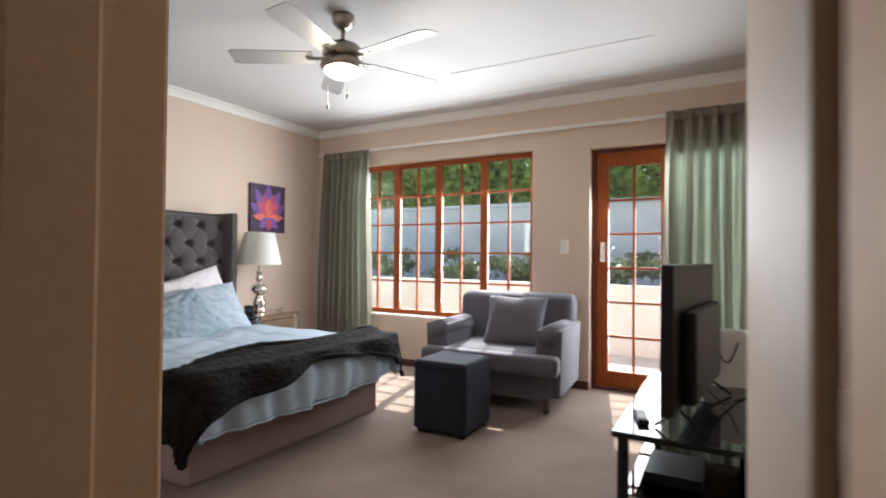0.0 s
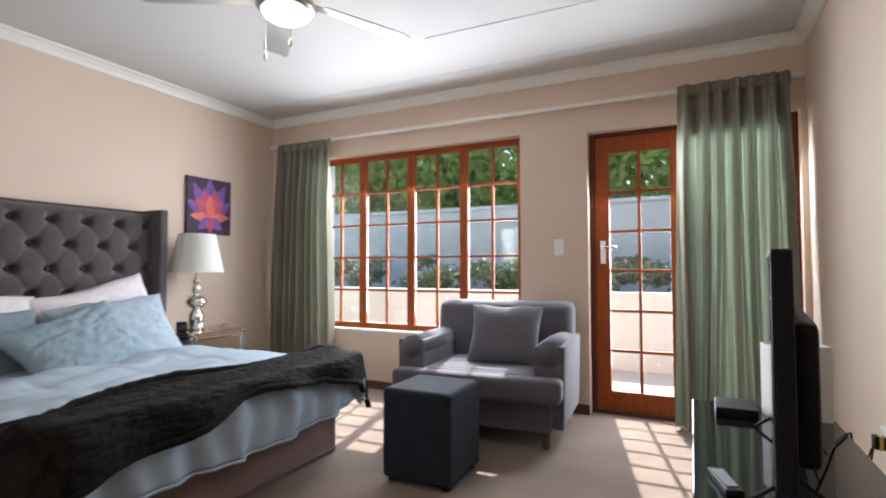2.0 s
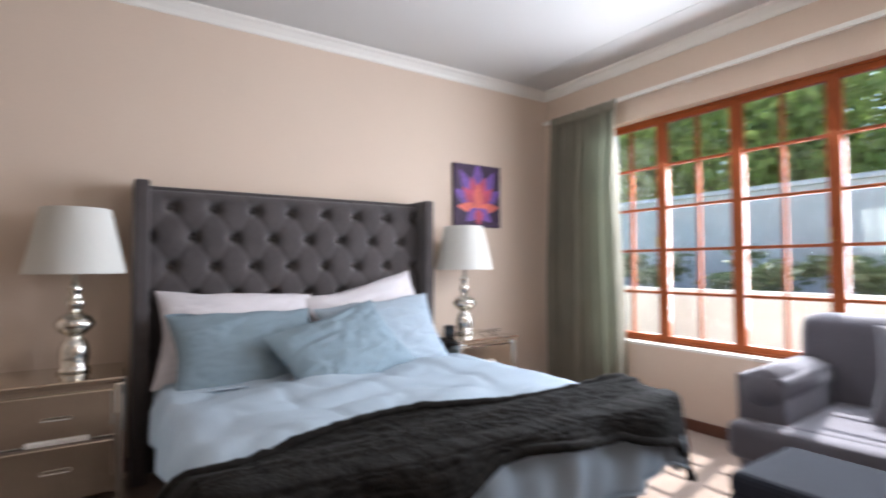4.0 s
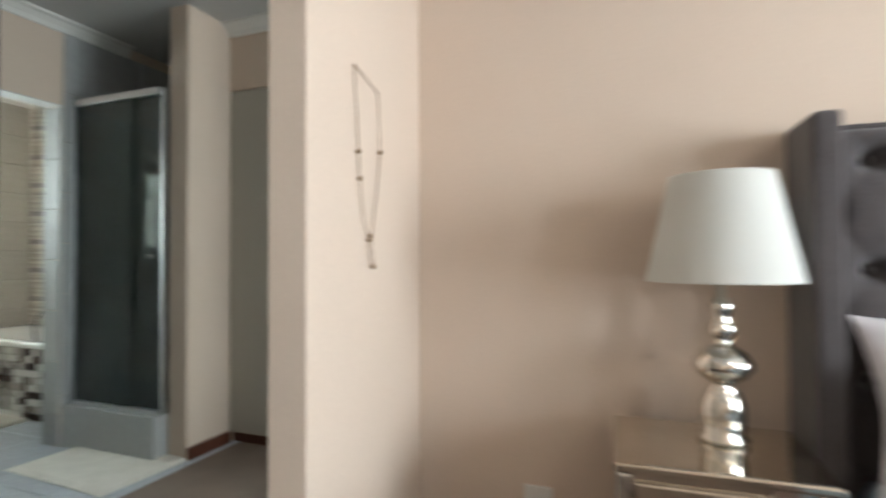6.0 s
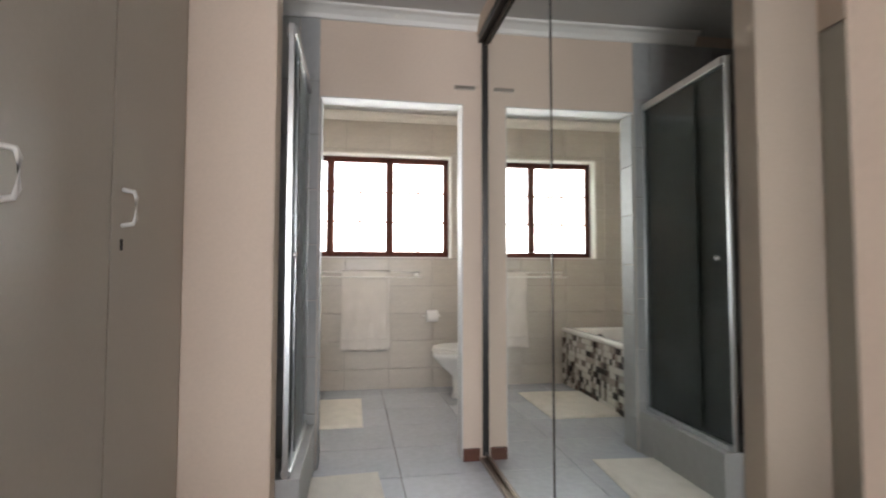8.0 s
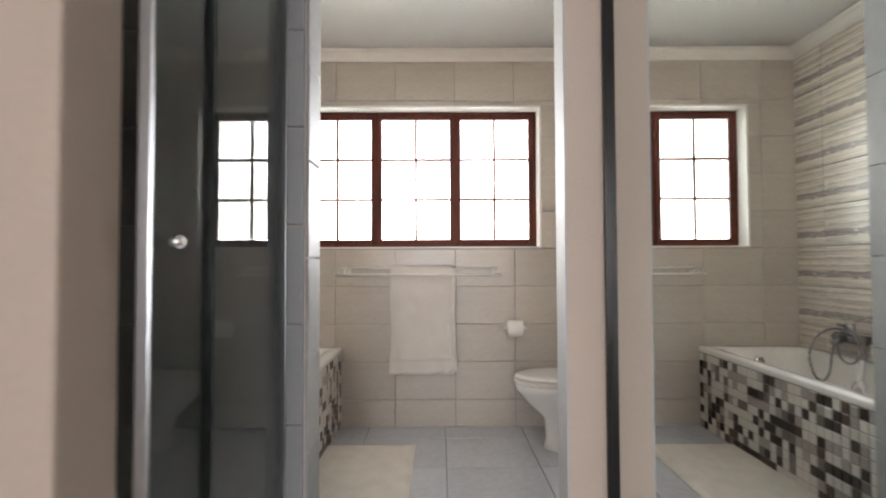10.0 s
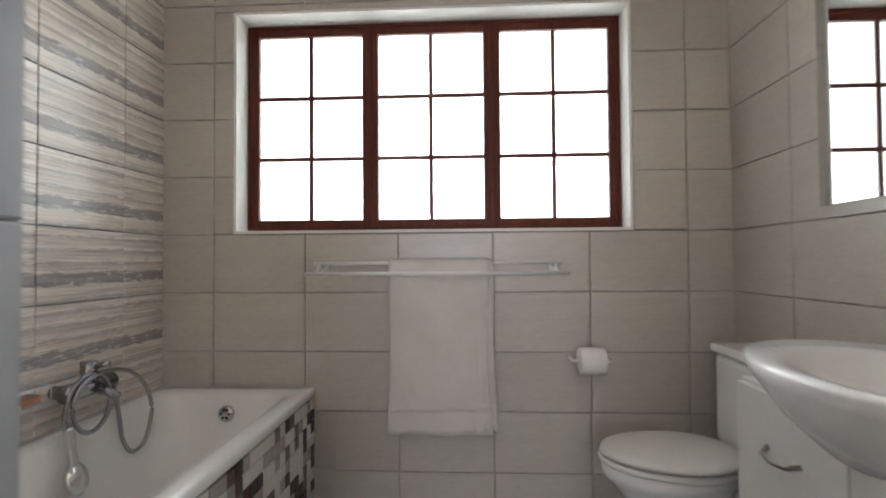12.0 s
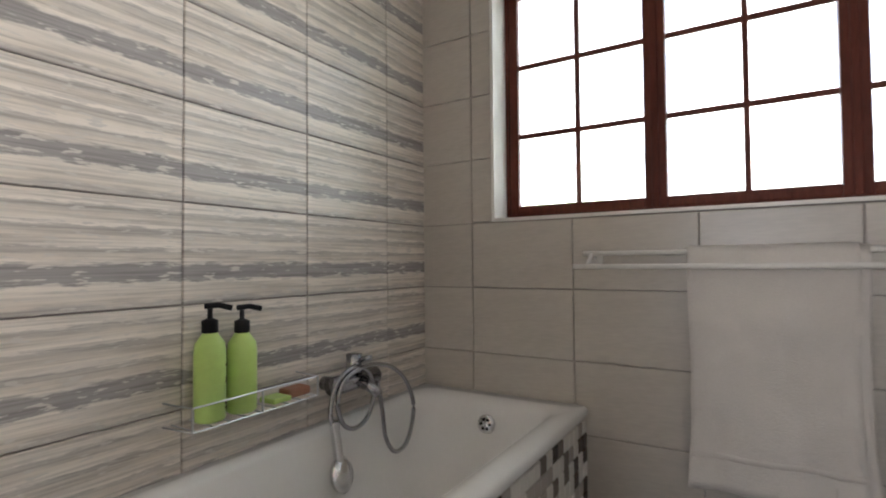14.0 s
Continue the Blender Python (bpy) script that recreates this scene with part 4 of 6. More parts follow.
part("backrest", bk, M_CHAIR, ac, smooth=True)
for s in (-1, 1):
    arm = bmesh.new()
    box(arm, s * 0.435 - 0.091, s * 0.435 + 0.091, -0.374, 0.34, 0.12, 0.60, 0.012, 2)
    for v in arm.verts:
        if v.co.z > 0.40:
            v.co.x += s * 0.012 * (v.co.z - 0.40) / 0.2
    part("armrest", arm, M_CHAIR, ac, smooth=True)
    rl = bmesh.new()
    bmesh.ops.create_cone(rl, cap_ends=True, segments=32, radius1=0.093, radius2=0.093, depth=0.722)
    bmesh.ops.bevel(rl, geom=[e for e in rl.edges if abs(e.verts[0].co.z - e.verts[1].co.z) < 1e-5], offset=0.016, segments=2, affect="EDGES")
    bmesh.ops.transform(rl, matrix=pose(s * 0.441, -0.015, 0.545, 90, 0, 0) @ Matrix.Diagonal((1, 0.82, 1, 1)), verts=rl.verts)
    part("arm_roll", rl, M_CHAIR, ac, smooth=True)
    for yy in (-0.35, 0.33):
        lg = bmesh.new()
        lathe(lg, [(0.018, 0.0), (0.028, 0.03), (0.020, 0.06), (0.030, 0.101)], s * 0.42, yy, 14)
        part("leg", lg, mat("turned_walnut_leg", (0.10, 0.055, 0.03), 0.4, bump=0.05), ac, "turned wooden leg", smooth=True)
ac_c = pillow("cushion", (0.50, 0.42), Matrix.Translation((-1.98, 4.17, 0.615)) @ pose(0, 0, 0, 66, 0, 5), M_CHAIR, "grey cushion leaning in the armchair", 9, puff=0.15, creases=1.2, wrinkle=0.2)
ac_c["category"], ac_c["group"] = "cushion", "armchair cushion"

ot = thing("ottoman", "charcoal upholstered cube ottoman on the carpet", "ottoman", pose(-2.065, 3.27, 0))
part("body", box(bmesh.new(), -0.188, 0.188, -0.193, 0.193, 0.02, 0.412, 0.030, 4), M_OTTO, ot)
part("lid", box(bmesh.new(), -0.189, 0.189, -0.194, 0.194, 0.385, 0.462, 0.034, 5), M_OTTO, ot, "padded rounded top", smooth=False)
for sx in (-0.15, 0.15):
    for sy in (-0.15, 0.15):
        part("foot", boxes((sx - 0.015, sx + 0.015, sy - 0.015, sy + 0.015, 0, 0.021)), M_BLACK, ot)

# television on its stand
st = thing("tv_stand", "black glass television stand with glass shelves", "tv stand", pose(-0.615, 2.77, 0))
part("top", box(bmesh.new(), -0.235, 0.235, -0.56, 0.56, 0.478, 0.50, 0.004), M_BLACKGLASS, st, "black glass top")
part("shelf", box(bmesh.new(), -0.205, 0.205, -0.52, 0.52, 0.262, 0.270, 0.002), M_SHELFGLASS, st, "smoked glass shelf")
part("shelf", box(bmesh.new(), -0.205, 0.205, -0.52, 0.52, 0.088, 0.096, 0.002), M_SHELFGLASS, st, "smoked glass shelf")
for sx in (-1, 1):
    for sy in (-1, 1):
        part("leg", box(bmesh.new(), sx * 0.20 - 0.018, sx * 0.20 + 0.018, sy * 0.52 - 0.018, sy * 0.52 + 0.018, 0.0, 0.478, 0.005), M_BLACK, st)
tv = thing("television", "black flat-screen television on the glass stand", "television", pose(-0.585, 2.655, 0.50, 0, 0, -6))
part("screen", box(bmesh.new(), -0.055, -0.012, -0.46, 0.46, 0.075, 0.60, 0.008), M_BLACK, tv)
part("display", boxes((-0.0565, -0.0552, -0.445, 0.445, 0.10, 0.588)), M_BLACKGLASS, tv, "dark glossy display")
bh = bmesh.new()
box(bh, -0.012, 0.04, -0.33, 0.33, 0.09, 0.43, 0.02, 2)
part("rear_housing", bh, M_BLACK, tv)
for s in (-1, 1):
    ft = bmesh.new()
    tube(ft, [(-0.10, s * 0.33, 0.006), (-0.03, s * 0.33, 0.06), (-0.02, s * 0.33, 0.08), (0.0, s * 0.33, 0.06), (0.08, s * 0.33, 0.006)], 0.006, 8)
    part("foot", ft, M_BLACK, tv)
rc = thing("remote_control", "small dark remote control on the stand", "remote", pose(-0.775, 2.40, 0.50, 0, 0, 15))
part("body", box(bmesh.new(), -0.022, 0.022, -0.075, 0.075, 0.0, 0.02, 0.006), M_BLACK, rc)
part("keys", boxes((-0.014, 0.014, -0.055, 0.055, 0.0195, 0.0225)), mat("grey_rubber_keys", (0.25, 0.25, 0.26), 0.6), rc)
sb = thing("set_top_box", "flat black decoder box on the stand", "decoder", pose(-0.70, 3.18, 0.50, 0, 0, 0))
part("body", box(bmesh.new(), -0.07, 0.07, -0.09, 0.09, 0.0, 0.035, 0.006), M_BLACK, sb)
pl = thing("dvd_player", "flat black player on the middle glass shelf", "player", pose(-0.66, 2.50, 0.271))
part("body", box(bmesh.new(), -0.10, 0.10, -0.13, 0.13, 0.004, 0.045, 0.004), M_BLACK, pl)
part("front_panel", boxes((-0.103, -0.1002, -0.12, 0.12, 0.010, 0.040)), M_BLACKGLASS, pl)
wbx = thing("white_storage_box", "white plastic box on the lower shelf", "box", pose(-0.58, 2.50, 0.097))
part("body", box(bmesh.new(), -0.13, 0.13, -0.17, 0.17, 0.0, 0.10, 0.015), M_PLASTICW, wbx)
gbx = thing("gift_bag", "white gift bag with black cord handle on the stand", "bag", pose(-0.50, 3.20, 0.50, 0, 0, 10))
gm = bmesh.new()
for a in ((-0.10, 0.10, -0.05, -0.046, 0, 0.27), (-0.10, 0.10, 0.046, 0.05, 0, 0.27), (-0.10, -0.096, -0.046, 0.046, 0, 0.27), (0.096, 0.10, -0.046, 0.046, 0, 0.27), (-0.096, 0.096, -0.046, 0.046, 0, 0.004)):
    box(gm, *a)
part("bag", gm, M_PAPER, gbx)
part("lining", boxes((-0.094, 0.094, -0.044, 0.044, 0.20, 0.245)), M_BLACK, gbx, "black tissue paper")
hm = bmesh.new()
tube(hm, [(-0.05 + 0.01 * k, -0.056 - 0.01 * math.sin(k * 0.314), 0.22 - 0.10 * math.sin(math.pi * k / 10)) for k in range(11)], 0.004, 6)
part("handle", hm, M_BLACK, gbx, "black cord handle")
skt = thing("wall_socket", "white wall socket with a yellow-banded adapter plugged in", "socket", pose(XE, 3.40, 0.39))
part("plate", box(bmesh.new(), -0.012, 0.0, -0.06, 0.06, -0.05, 0.05, 0.004), M_PLASTICW, skt)
part("adapter", box(bmesh.new(), -0.05, -0.012, -0.022, 0.022, -0.025, 0.025, 0.006), M_BLACK, skt)
part("band", box(bmesh.new(), -0.035, -0.022, -0.024, 0.024, -0.027, 0.027, 0.002), M_BRASS, skt, "yellow band")
cb = thing("power_cable", "black cable hanging behind the television stand", "cable")
cbm = bmesh.new()
tube(cbm, [(-0.225, 3.40, 0.38), (-0.24, 3.39, 0.30), (-0.26, 3.36, 0.18), (-0.29, 3.32, 0.07), (-0.32, 3.22, 0.008), (-0.31, 3.0, 0.008)], 0.004)
part("cord", cbm, M_BLACK, cb)
cb2 = thing("power_cable", "black television cable lying across the stand", "cable")
cbm = bmesh.new()
tube(cbm, [(-0.56, 2.62, 0.60), (-0.50, 2.72, 0.52), (-0.45, 2.88, 0.505), (-0.39, 3.02, 0.505), (-0.36, 3.10, 0.49), (-0.33, 3.18, 0.36), (-0.29, 3.29, 0.30), (-0.235, 3.38, 0.37)], 0.004)
part("cord", cbm, M_BLACK, cb2)
ps = thing("power_strip", "white power strip with plugs against the wall", "power strip", pose(-0.225, 3.28, 0.20))
part("body", box(bmesh.new(), -0.02, 0.02, -0.10, 0.10, -0.03, 0.03, 0.006), M_PLASTICW, ps)
part("plug", box(bmesh.new(), -0.06, -0.02, -0.06, -0.01, -0.025, 0.025, 0.008), M_BLACK, ps)
part("plug", box(bmesh.new(), -0.055, -0.02, 0.02, 0.07, -0.025, 0.025, 0.008), M_PLASTICW, ps)
part("mounting_cord", boxes((0.02, 0.047, -0.01, 0.01, -0.01, 0.01)), M_PLASTICW, ps)


def switch_plate(name, m, label, w, h, rockers):
    s = thing(name, label, "switch", m)
    part("plate", box(bmesh.new(), -w / 2, w / 2, -0.012, 0.0, -h / 2, h / 2, 0.004), M_PLASTICW, s)
    for k in range(rockers):
        part("rocker", box(bmesh.new(), -w * 0.28, w * 0.28, -0.016, -0.012, -h * 0.3 + k * h * 0.32, -h * 0.3 + k * h * 0.32 + h * 0.26, 0.002), M_PLASTICW, s)
    return s


switch_plate("light_switch", pose(-1.735, YN, 1.215), "white light switch beside the garden door", 0.07, 0.12, 2)
switch_plate("wall_socket", pose(XB, 0.885, 0.215, 0, 0, 90), "white wall socket near the nightstand", 0.10, 0.12, 1)

# wire ornament on the stub wall
orn = thing("wall_necklace", "thin brown beaded necklace ornament hanging on the stub wall", "ornament", pose(-4.13, YS1 + 0.006, 1.10))
om = bmesh.new()
tube(om, [(0.075, 0, 0.575), (0.055, 0.004, 0.32), (0.046, 0.004, 0.24), (0.022, 0.004, 0.11), (-0.01, 0.004, 0.06), (-0.035, 0.004, -0.03)], 0.0018, 6)
tube(om, [(0.075, 0, 0.575), (-0.085, 0, 0.535), (-0.092, 0.004, 0.345), (-0.060, 0.004, 0.19), (-0.030, 0.004, 0.075), (-0.048, 0.004, -0.02), (-0.035, 0.004, -0.03)], 0.0018, 6)
part("chain", om, M_STRING, orn)
for x, z in ((-0.092, 0.345), (0.055, 0.32), (0.046, 0.24), (-0.012, 0.058), (-0.042, -0.025), (-0.022, 0.07)):
    bd = bmesh.new()
    bmesh.ops.create_uvsphere(bd, u_segments=10, v_segments=8, radius=0.008)
    o = part("bead", bd, M_STRING, orn, smooth=True)
    o.location = (x, 0.004, z)



def shoe(m, material, label):
    """A low shoe, toe towards local x."""
    t = thing("shoe", label, "shoe", m, "shoes by the wall")

    def ring(x, w, z0, z1):
        return [(x, w * math.cos(a), z0 + (z1 - z0) * (0.5 + 0.5 * math.sin(a))) for a in [6.28318 * i / 16 for i in range(16)]]

    part("upper", loft_rings([ring(-0.13, 0.02, 0.03, 0.07), ring(-0.12, 0.034, 0.022, 0.095), ring(-0.06, 0.038, 0.02, 0.095), ring(0.0, 0.040, 0.02, 0.085), ring(0.06, 0.046, 0.02, 0.062), ring(0.11, 0.040, 0.02, 0.05), ring(0.135, 0.015, 0.022, 0.035)]), material, t, smooth=True)
    sole = bmesh.new()
    surface(sole, lambda u, v: Vector((-0.135 + 0.275 * u, (v - 0.5) * 0.088 * (0.55 + 0.45 * math.sin(math.pi * min(1, max(0, u)) ** 0.9)), 0.022)), 16, 6, 0.021)
    part("sole", sole, M_BLACK, t, "dark rubber sole")
    part("opening", boxes((-0.105, -0.01, -0.022, 0.022, 0.080, 0.0955), bevel=0.006), M_BLACK, t)
    return t


def loft_rings(rings):
    bm = bmesh.new()
    vr = [[bm.verts.new(p) for p in r] for r in rings]
    for a, b in zip(vr, vr[1:]):
        for i in range(len(a)):
            j = (i + 1) % len(a)
            bm.faces.new((a[i], a[j], b[j], b[i]))
    bm.faces.new(list(reversed(vr[0])))
    bm.faces.new(vr[-1])
    bmesh.ops.recalc_face_normals(bm, faces=bm.faces)
    return bm


M_SHOED = mat("dark_brown_leather", (0.035, 0.022, 0.016), 0.45, vary=0.3, bump=0.1)
M_SHOEL = mat("pale_canvas", (0.45, 0.40, 0.34), 0.8, vary=0.1, fine=150, bump=0.3)
shoe(pose(-4.42, 0.60, 0.001, 0, 0, 4), M_SHOED, "dark brown leather shoe on the carpet by the wall")
shoe(pose(-4.42, 0.71, 0.001, 0, 0, -3), M_SHOED, "dark brown leather shoe on the carpet by the wall")
shoe(pose(-4.42, 0.84, 0.001, 0, 0, 2), M_SHOEL, "pale canvas shoe on the carpet by the wall")
shoe(pose(-4.42, 0.95, 0.001, 0, 0, -5), M_SHOEL, "pale canvas shoe on the carpet by the wall")

# ceiling fan
FX, FY = -2.46, 2.60
fan = thing("ceiling_fan", "brushed nickel ceiling fan with five silver blades and lit bowl", "ceiling fan", pose(FX, FY, HC))
part("canopy", lathe(bmesh.new(), [(0.0, -0.075), (0.035, -0.075), (0.06, -0.05), (0.066, -0.02), (0.066, 0.0)]), M_NICKEL, fan, smooth=True)
part("rod", lathe(bmesh.new(), [(0.013, -0.16), (0.013, -0.07)], seg=16), M_NICKEL, fan, smooth=True)
part("motor", lathe(bmesh.new(), [(0.0, -0.155), (0.05, -0.157), (0.09, -0.175), (0.115, -0.20), (0.118, -0.235), (0.105, -0.26), (0.0, -0.262)]), M_NICKEL, fan, "domed motor housing", smooth=True)
part("light_ring", lathe(bmesh.new(), [(0.0, -0.262), (0.10, -0.263), (0.125, -0.275), (0.130, -0.30), (0.118, -0.318), (0.104, -0.32)]), M_NICKEL, fan, "nickel light ring", smooth=True)
part("bowl", lathe(bmesh.new(), [(0.105, -0.318), (0.098, -0.335), (0.075, -0.352), (0.04, -0.363), (0.0, -0.366)]), M_BOWL, fan, "lit opal glass bowl", smooth=True)
for k in range(5):
    a = math.atan2(2.279 - FY, -3.04 - FX) + 2 * math.pi * k / 5 + 0.02
    bm = bmesh.new()
    surface(bm, lambda u, v: Vector((0.17 + 0.48 * u, (v - 0.5) * (0.11 + 0.035 * u) * (1 - 0.25 * max(0, u - 0.9) * 10 * (2 * abs(v - 0.5)) ** 2), -0.245 + (v - 0.5) * 0.028)), 16, 6, 0.006)
    bmesh.ops.transform(bm, matrix=Matrix.Rotation(a, 4, "Z"), verts=bm.verts)
    bl = part("blade", bm, M_BLADE, fan, "silver grey blade")
    ir = bmesh.new()
    box(ir, 0.09, 0.21, -0.022, 0.022, -0.256, -0.25, 0.002)
    bmesh.ops.transform(ir, matrix=Matrix.Rotation(a, 4, "Z"), verts=ir.verts)
    part("blade_iron", ir, M_NICKEL, bl)
for dx, dy, ln in ((0.075, -0.05, 0.16), (-0.02, -0.10, 0.22)):
    ch = bmesh.new()
    tube(ch, [(dx, dy, -0.318), (dx, dy, -0.318 - ln)], 0.0012, 6)
    lathe(ch, [(0.003, -0.318 - ln - 0.035), (0.007, -0.318 - ln - 0.028), (0.006, -0.318 - ln - 0.006), (0.002, -0.318 - ln)], dx, dy, 10)
    part("pull_chain", ch, M_NICKEL, fan)
fl = new("fan_lamp_light", bpy.data.lights.new("fan_lamp_light", "POINT"))
fl.data.energy, fl.data.color, fl.data.shadow_soft_size = 4, (1.0, 0.85, 0.65), 0.08
fl.location = (FX, FY, HC - 0.46)

# ---- dressing passage ----


WARDROBE = [Matrix.Translation((XM, -1.0, 0)) @ pose(0, 0, 0, 0, 0, turn) @ Matrix.Translation((-XM, 1.0, 0)) for turn in MIRROR_TURN]


def mirror_door(m, y0, y1, x, label, lip):
    d = thing("sliding_mirror_door", label, "wardrobe door", m, "mirrored wardrobe doors")
    part("mirror", boxes((x - 0.008, x, y0 + 0.010, y1 - 0.010, 0.05, 2.36)), M_MIRROR, d, "large mirror panel")
    part("stile", boxes((x - 0.010, x + lip, y0, y0 + 0.010, 0.03, 2.38), bevel=0.002), M_BRONZE, d)
    part("stile", boxes((x - 0.010, x + 0.003, y1 - 0.010, y1, 0.03, 2.38), bevel=0.002), M_BRONZE, d)
    part("rail", boxes((x - 0.010, x + 0.002, y0 + 0.010, y1 - 0.010, 2.361, 2.38)), M_NICKEL, d)
    part("rail", boxes((x - 0.010, x + 0.002, y0 + 0.010, y1 - 0.010, 0.03, 0.049)), M_NICKEL, d)
    return d


mirror_door(WARDROBE[0], -1.965, -0.90, XM - 0.016, "sliding wardrobe door with full mirror beside the bathroom", 0.018)
mirror_door(WARDROBE[1], -0.912, YS0 - 0.005, XM, "sliding wardrobe door with full mirror by the bedroom", 0.003)
wt = thing("wardrobe_track", "dark metal top and bottom tracks of the mirrored wardrobe", "track", WARDROBE[0])
part("top_track", boxes((XM - 0.08, XM + 0.02, YP0 + 0.003, YS0 - 0.003, 2.385, 2.43), bevel=0.003), M_BRONZE, wt)
part("bottom_track", boxes((XM - 0.08, XM + 0.015, YP0 + 0.02, YS0 - 0.003, 0.0, 0.022), bevel=0.003), M_NICKEL, wt)
structure("wall_over_wardrobe", boxes((-4.05, XM + 0.02, YP0, YS0, 2.432, 2.52)), M_WALL, "painted strip above the wardrobe doors", "wall")

cup = thing("built_in_cupboard", "off-white built-in cupboard with handled doors in the passage", "cupboard")
part("carcass", boxes((XC + 0.02, -2.01, PY1 + 0.004, 0.498, 0.06, 2.12)), M_CUPBOARD, cup)
part("plinth", boxes((XC + 0.03, -2.01, PY1 + 0.004, 0.498, 0.0, 0.059)), M_SKIRT, cup, "brown plinth")
structure("wall_over_cupboard", boxes((XC, -2.0, PY1, YD0, 2.125, 2.52)), M_WALL, "painted wall above the cupboards", "wall")
for k, (a, b) in enumerate(((PY1 + 0.006, -0.552), (-0.548, -0.066), (-0.062, 0.42))):
    dr = part("door", box(bmesh.new(), XC, XC + 0.018, a + 0.002, b - 0.002, 0.065, 2.115, 0.003), M_CUPBOARD, cup)
    hy = -0.61 if k == 0 else (-0.13 if k == 1 else 0.0)
    hn = bmesh.new()
    tube(hn, [(XC, hy, 1.17), (XC - 0.028, hy, 1.175), (XC - 0.034, hy, 1.19), (XC - 0.034, hy, 1.245), (XC - 0.028, hy, 1.26), (XC, hy, 1.265)], 0.006)
    part("handle", hn, M_PLASTICW, dr, "cream D-shaped handle", smooth=True)
    part("keyhole", boxes((XC - 0.0015, XC + 0.001, hy - 0.007, hy + 0.007, 1.105, 1.135)), M_BLACK, dr)
vt = thing("wall_clip_plate", "small dark plate on the partition above the opening", "plate", pose(-3.82, YP0, 2.115))
part("plate", box(bmesh.new(), -0.06, 0.06, 0.0, 0.008, -0.012, 0.012, 0.002), M_NICKEL, vt)

# shower
shw = thing("shower_enclosure", "shower alcove with framed sliding glass door on a tiled kerb", "shower")
part("kerb", box(bmesh.new(), -3.0, -2.90, YP0 + 0.002, PY0 - 0.002, 0.0, 0.245, 0.004), M_TILEG, shw, "grey tiled kerb")
part("tray", boxes((-2.898, -2.022, YP0 + 0.002, PY0 - 0.002, 0.0, 0.08)), M_CERAMIC, shw, "shower tray")
GX = -2.945
part("top_rail", boxes((GX - 0.02, GX + 0.02, YP0 + 0.022, PY0 - 0.022, 2.02, 2.06), bevel=0.004), M_ALU, shw)
part("bottom_rail", boxes((GX - 0.02, GX + 0.02, YP0 + 0.022, PY0 - 0.022, 0.246, 0.27), bevel=0.003), M_ALU, shw)
part("side_jamb", boxes((GX - 0.012, GX + 0.012, YP0 + 0.013, YP0 + 0.024, 0.246, 2.06), bevel=0.003), M_ALU, shw)
part("side_jamb", boxes((GX - 0.012, GX + 0.012, PY0 - 0.008, PY0 - 0.002, 0.246, 2.06), bevel=0.003), M_ALU, shw)
part("glass_panel", boxes((GX - 0.010, GX - 0.004, YP0 + 0.022, -1.48, 0.272, 2.018)), M_SHGLASS, shw)
part("glass_door", boxes((GX + 0.004, GX + 0.010, -1.52, PY0 - 0.022, 0.272, 2.018)), M_SHGLASS, shw)
part("door_stile", boxes((GX + 0.0, GX + 0.014, -1.535, -1.521, 0.272, 2.018)), M_ALU, shw)
kn = bmesh.new()
bmesh.ops.create_uvsphere(kn, u_segments=14, v_segments=10, radius=0.014)
o = part("knob", kn, M_CHROME, shw, "round chrome knob", smooth=True)
o.location = (GX - 0.015, PY0 - 0.08, 1.12)

# ---- bathroom ----
bath = thing("bathtub", "white built-in bathtub with mosaic tiled side", "bathtub")
RX, RZ, BY1 = -2.766, 0.533, -2.15
tub = bmesh.new()


def rrect(x0, x1, y0, y1, r, z, n=6):
    pts = []
    for cx, cy, a0 in ((x1 - r, y1 - r, 0), (x0 + r, y1 - r, 90), (x0 + r, y0 + r, 180), (x1 - r, y0 + r, 270)):
        for k in range(n + 1):
            a = radians(a0 + 90 * k / n)
            pts.append((cx + r * math.cos(a), cy + r * math.sin(a), z))
    return pts


rings = [rrect(RX + 0.004, XT - 0.012, YT + 0.012, BY1, 0.004, RZ - 0.035), rrect(RX, XT - 0.012, YT + 0.012, BY1, 0.006, RZ - 0.012), rrect(RX + 0.010, XT - 0.016, YT + 0.016, BY1 - 0.006, 0.012, RZ),
         rrect(RX + 0.075, XT - 0.060, YT + 0.09, BY1 - 0.09, 0.11, RZ - 0.002), rrect(RX + 0.088, XT - 0.072, YT + 0.103, BY1 - 0.103, 0.12, RZ - 0.022),
         rrect(RX + 0.125, XT - 0.105, YT + 0.15, BY1 - 0.20, 0.14, RZ - 0.25), rrect(RX + 0.16, XT - 0.14, YT + 0.20, BY1 - 0.28, 0.15, RZ - 0.38), rrect(RX + 0.21, XT - 0.19, YT + 0.26, BY1 - 0.36, 0.12, RZ - 0.41)]
vr = [[tub.verts.new(p) for p in r] for r in rings]
for a, b in zip(vr, vr[1:]):
    for i in range(len(a)):
        j = (i + 1) % len(a)
        tub.faces.new((a[i], a[j], b[j], b[i]))
tub.faces.new(vr[-1])
bmesh.ops.recalc_face_normals(tub, faces=tub.faces)
part("tub", tub, M_CERAMIC, bath, "white acrylic tub", smooth=True)
ap = part("apron", boxes((RX + 0.012, RX + 0.05, YT + 0.012, BY1, 0.0, RZ - 0.036)), M_GROUT, bath, "mosaic tiled apron")
ov = bmesh.new()
lathe(ov, [(0.0, 0.0), (0.034, 0.0), (0.032, 0.008), (0.022, 0.012), (0.0, 0.012)], seg=20)
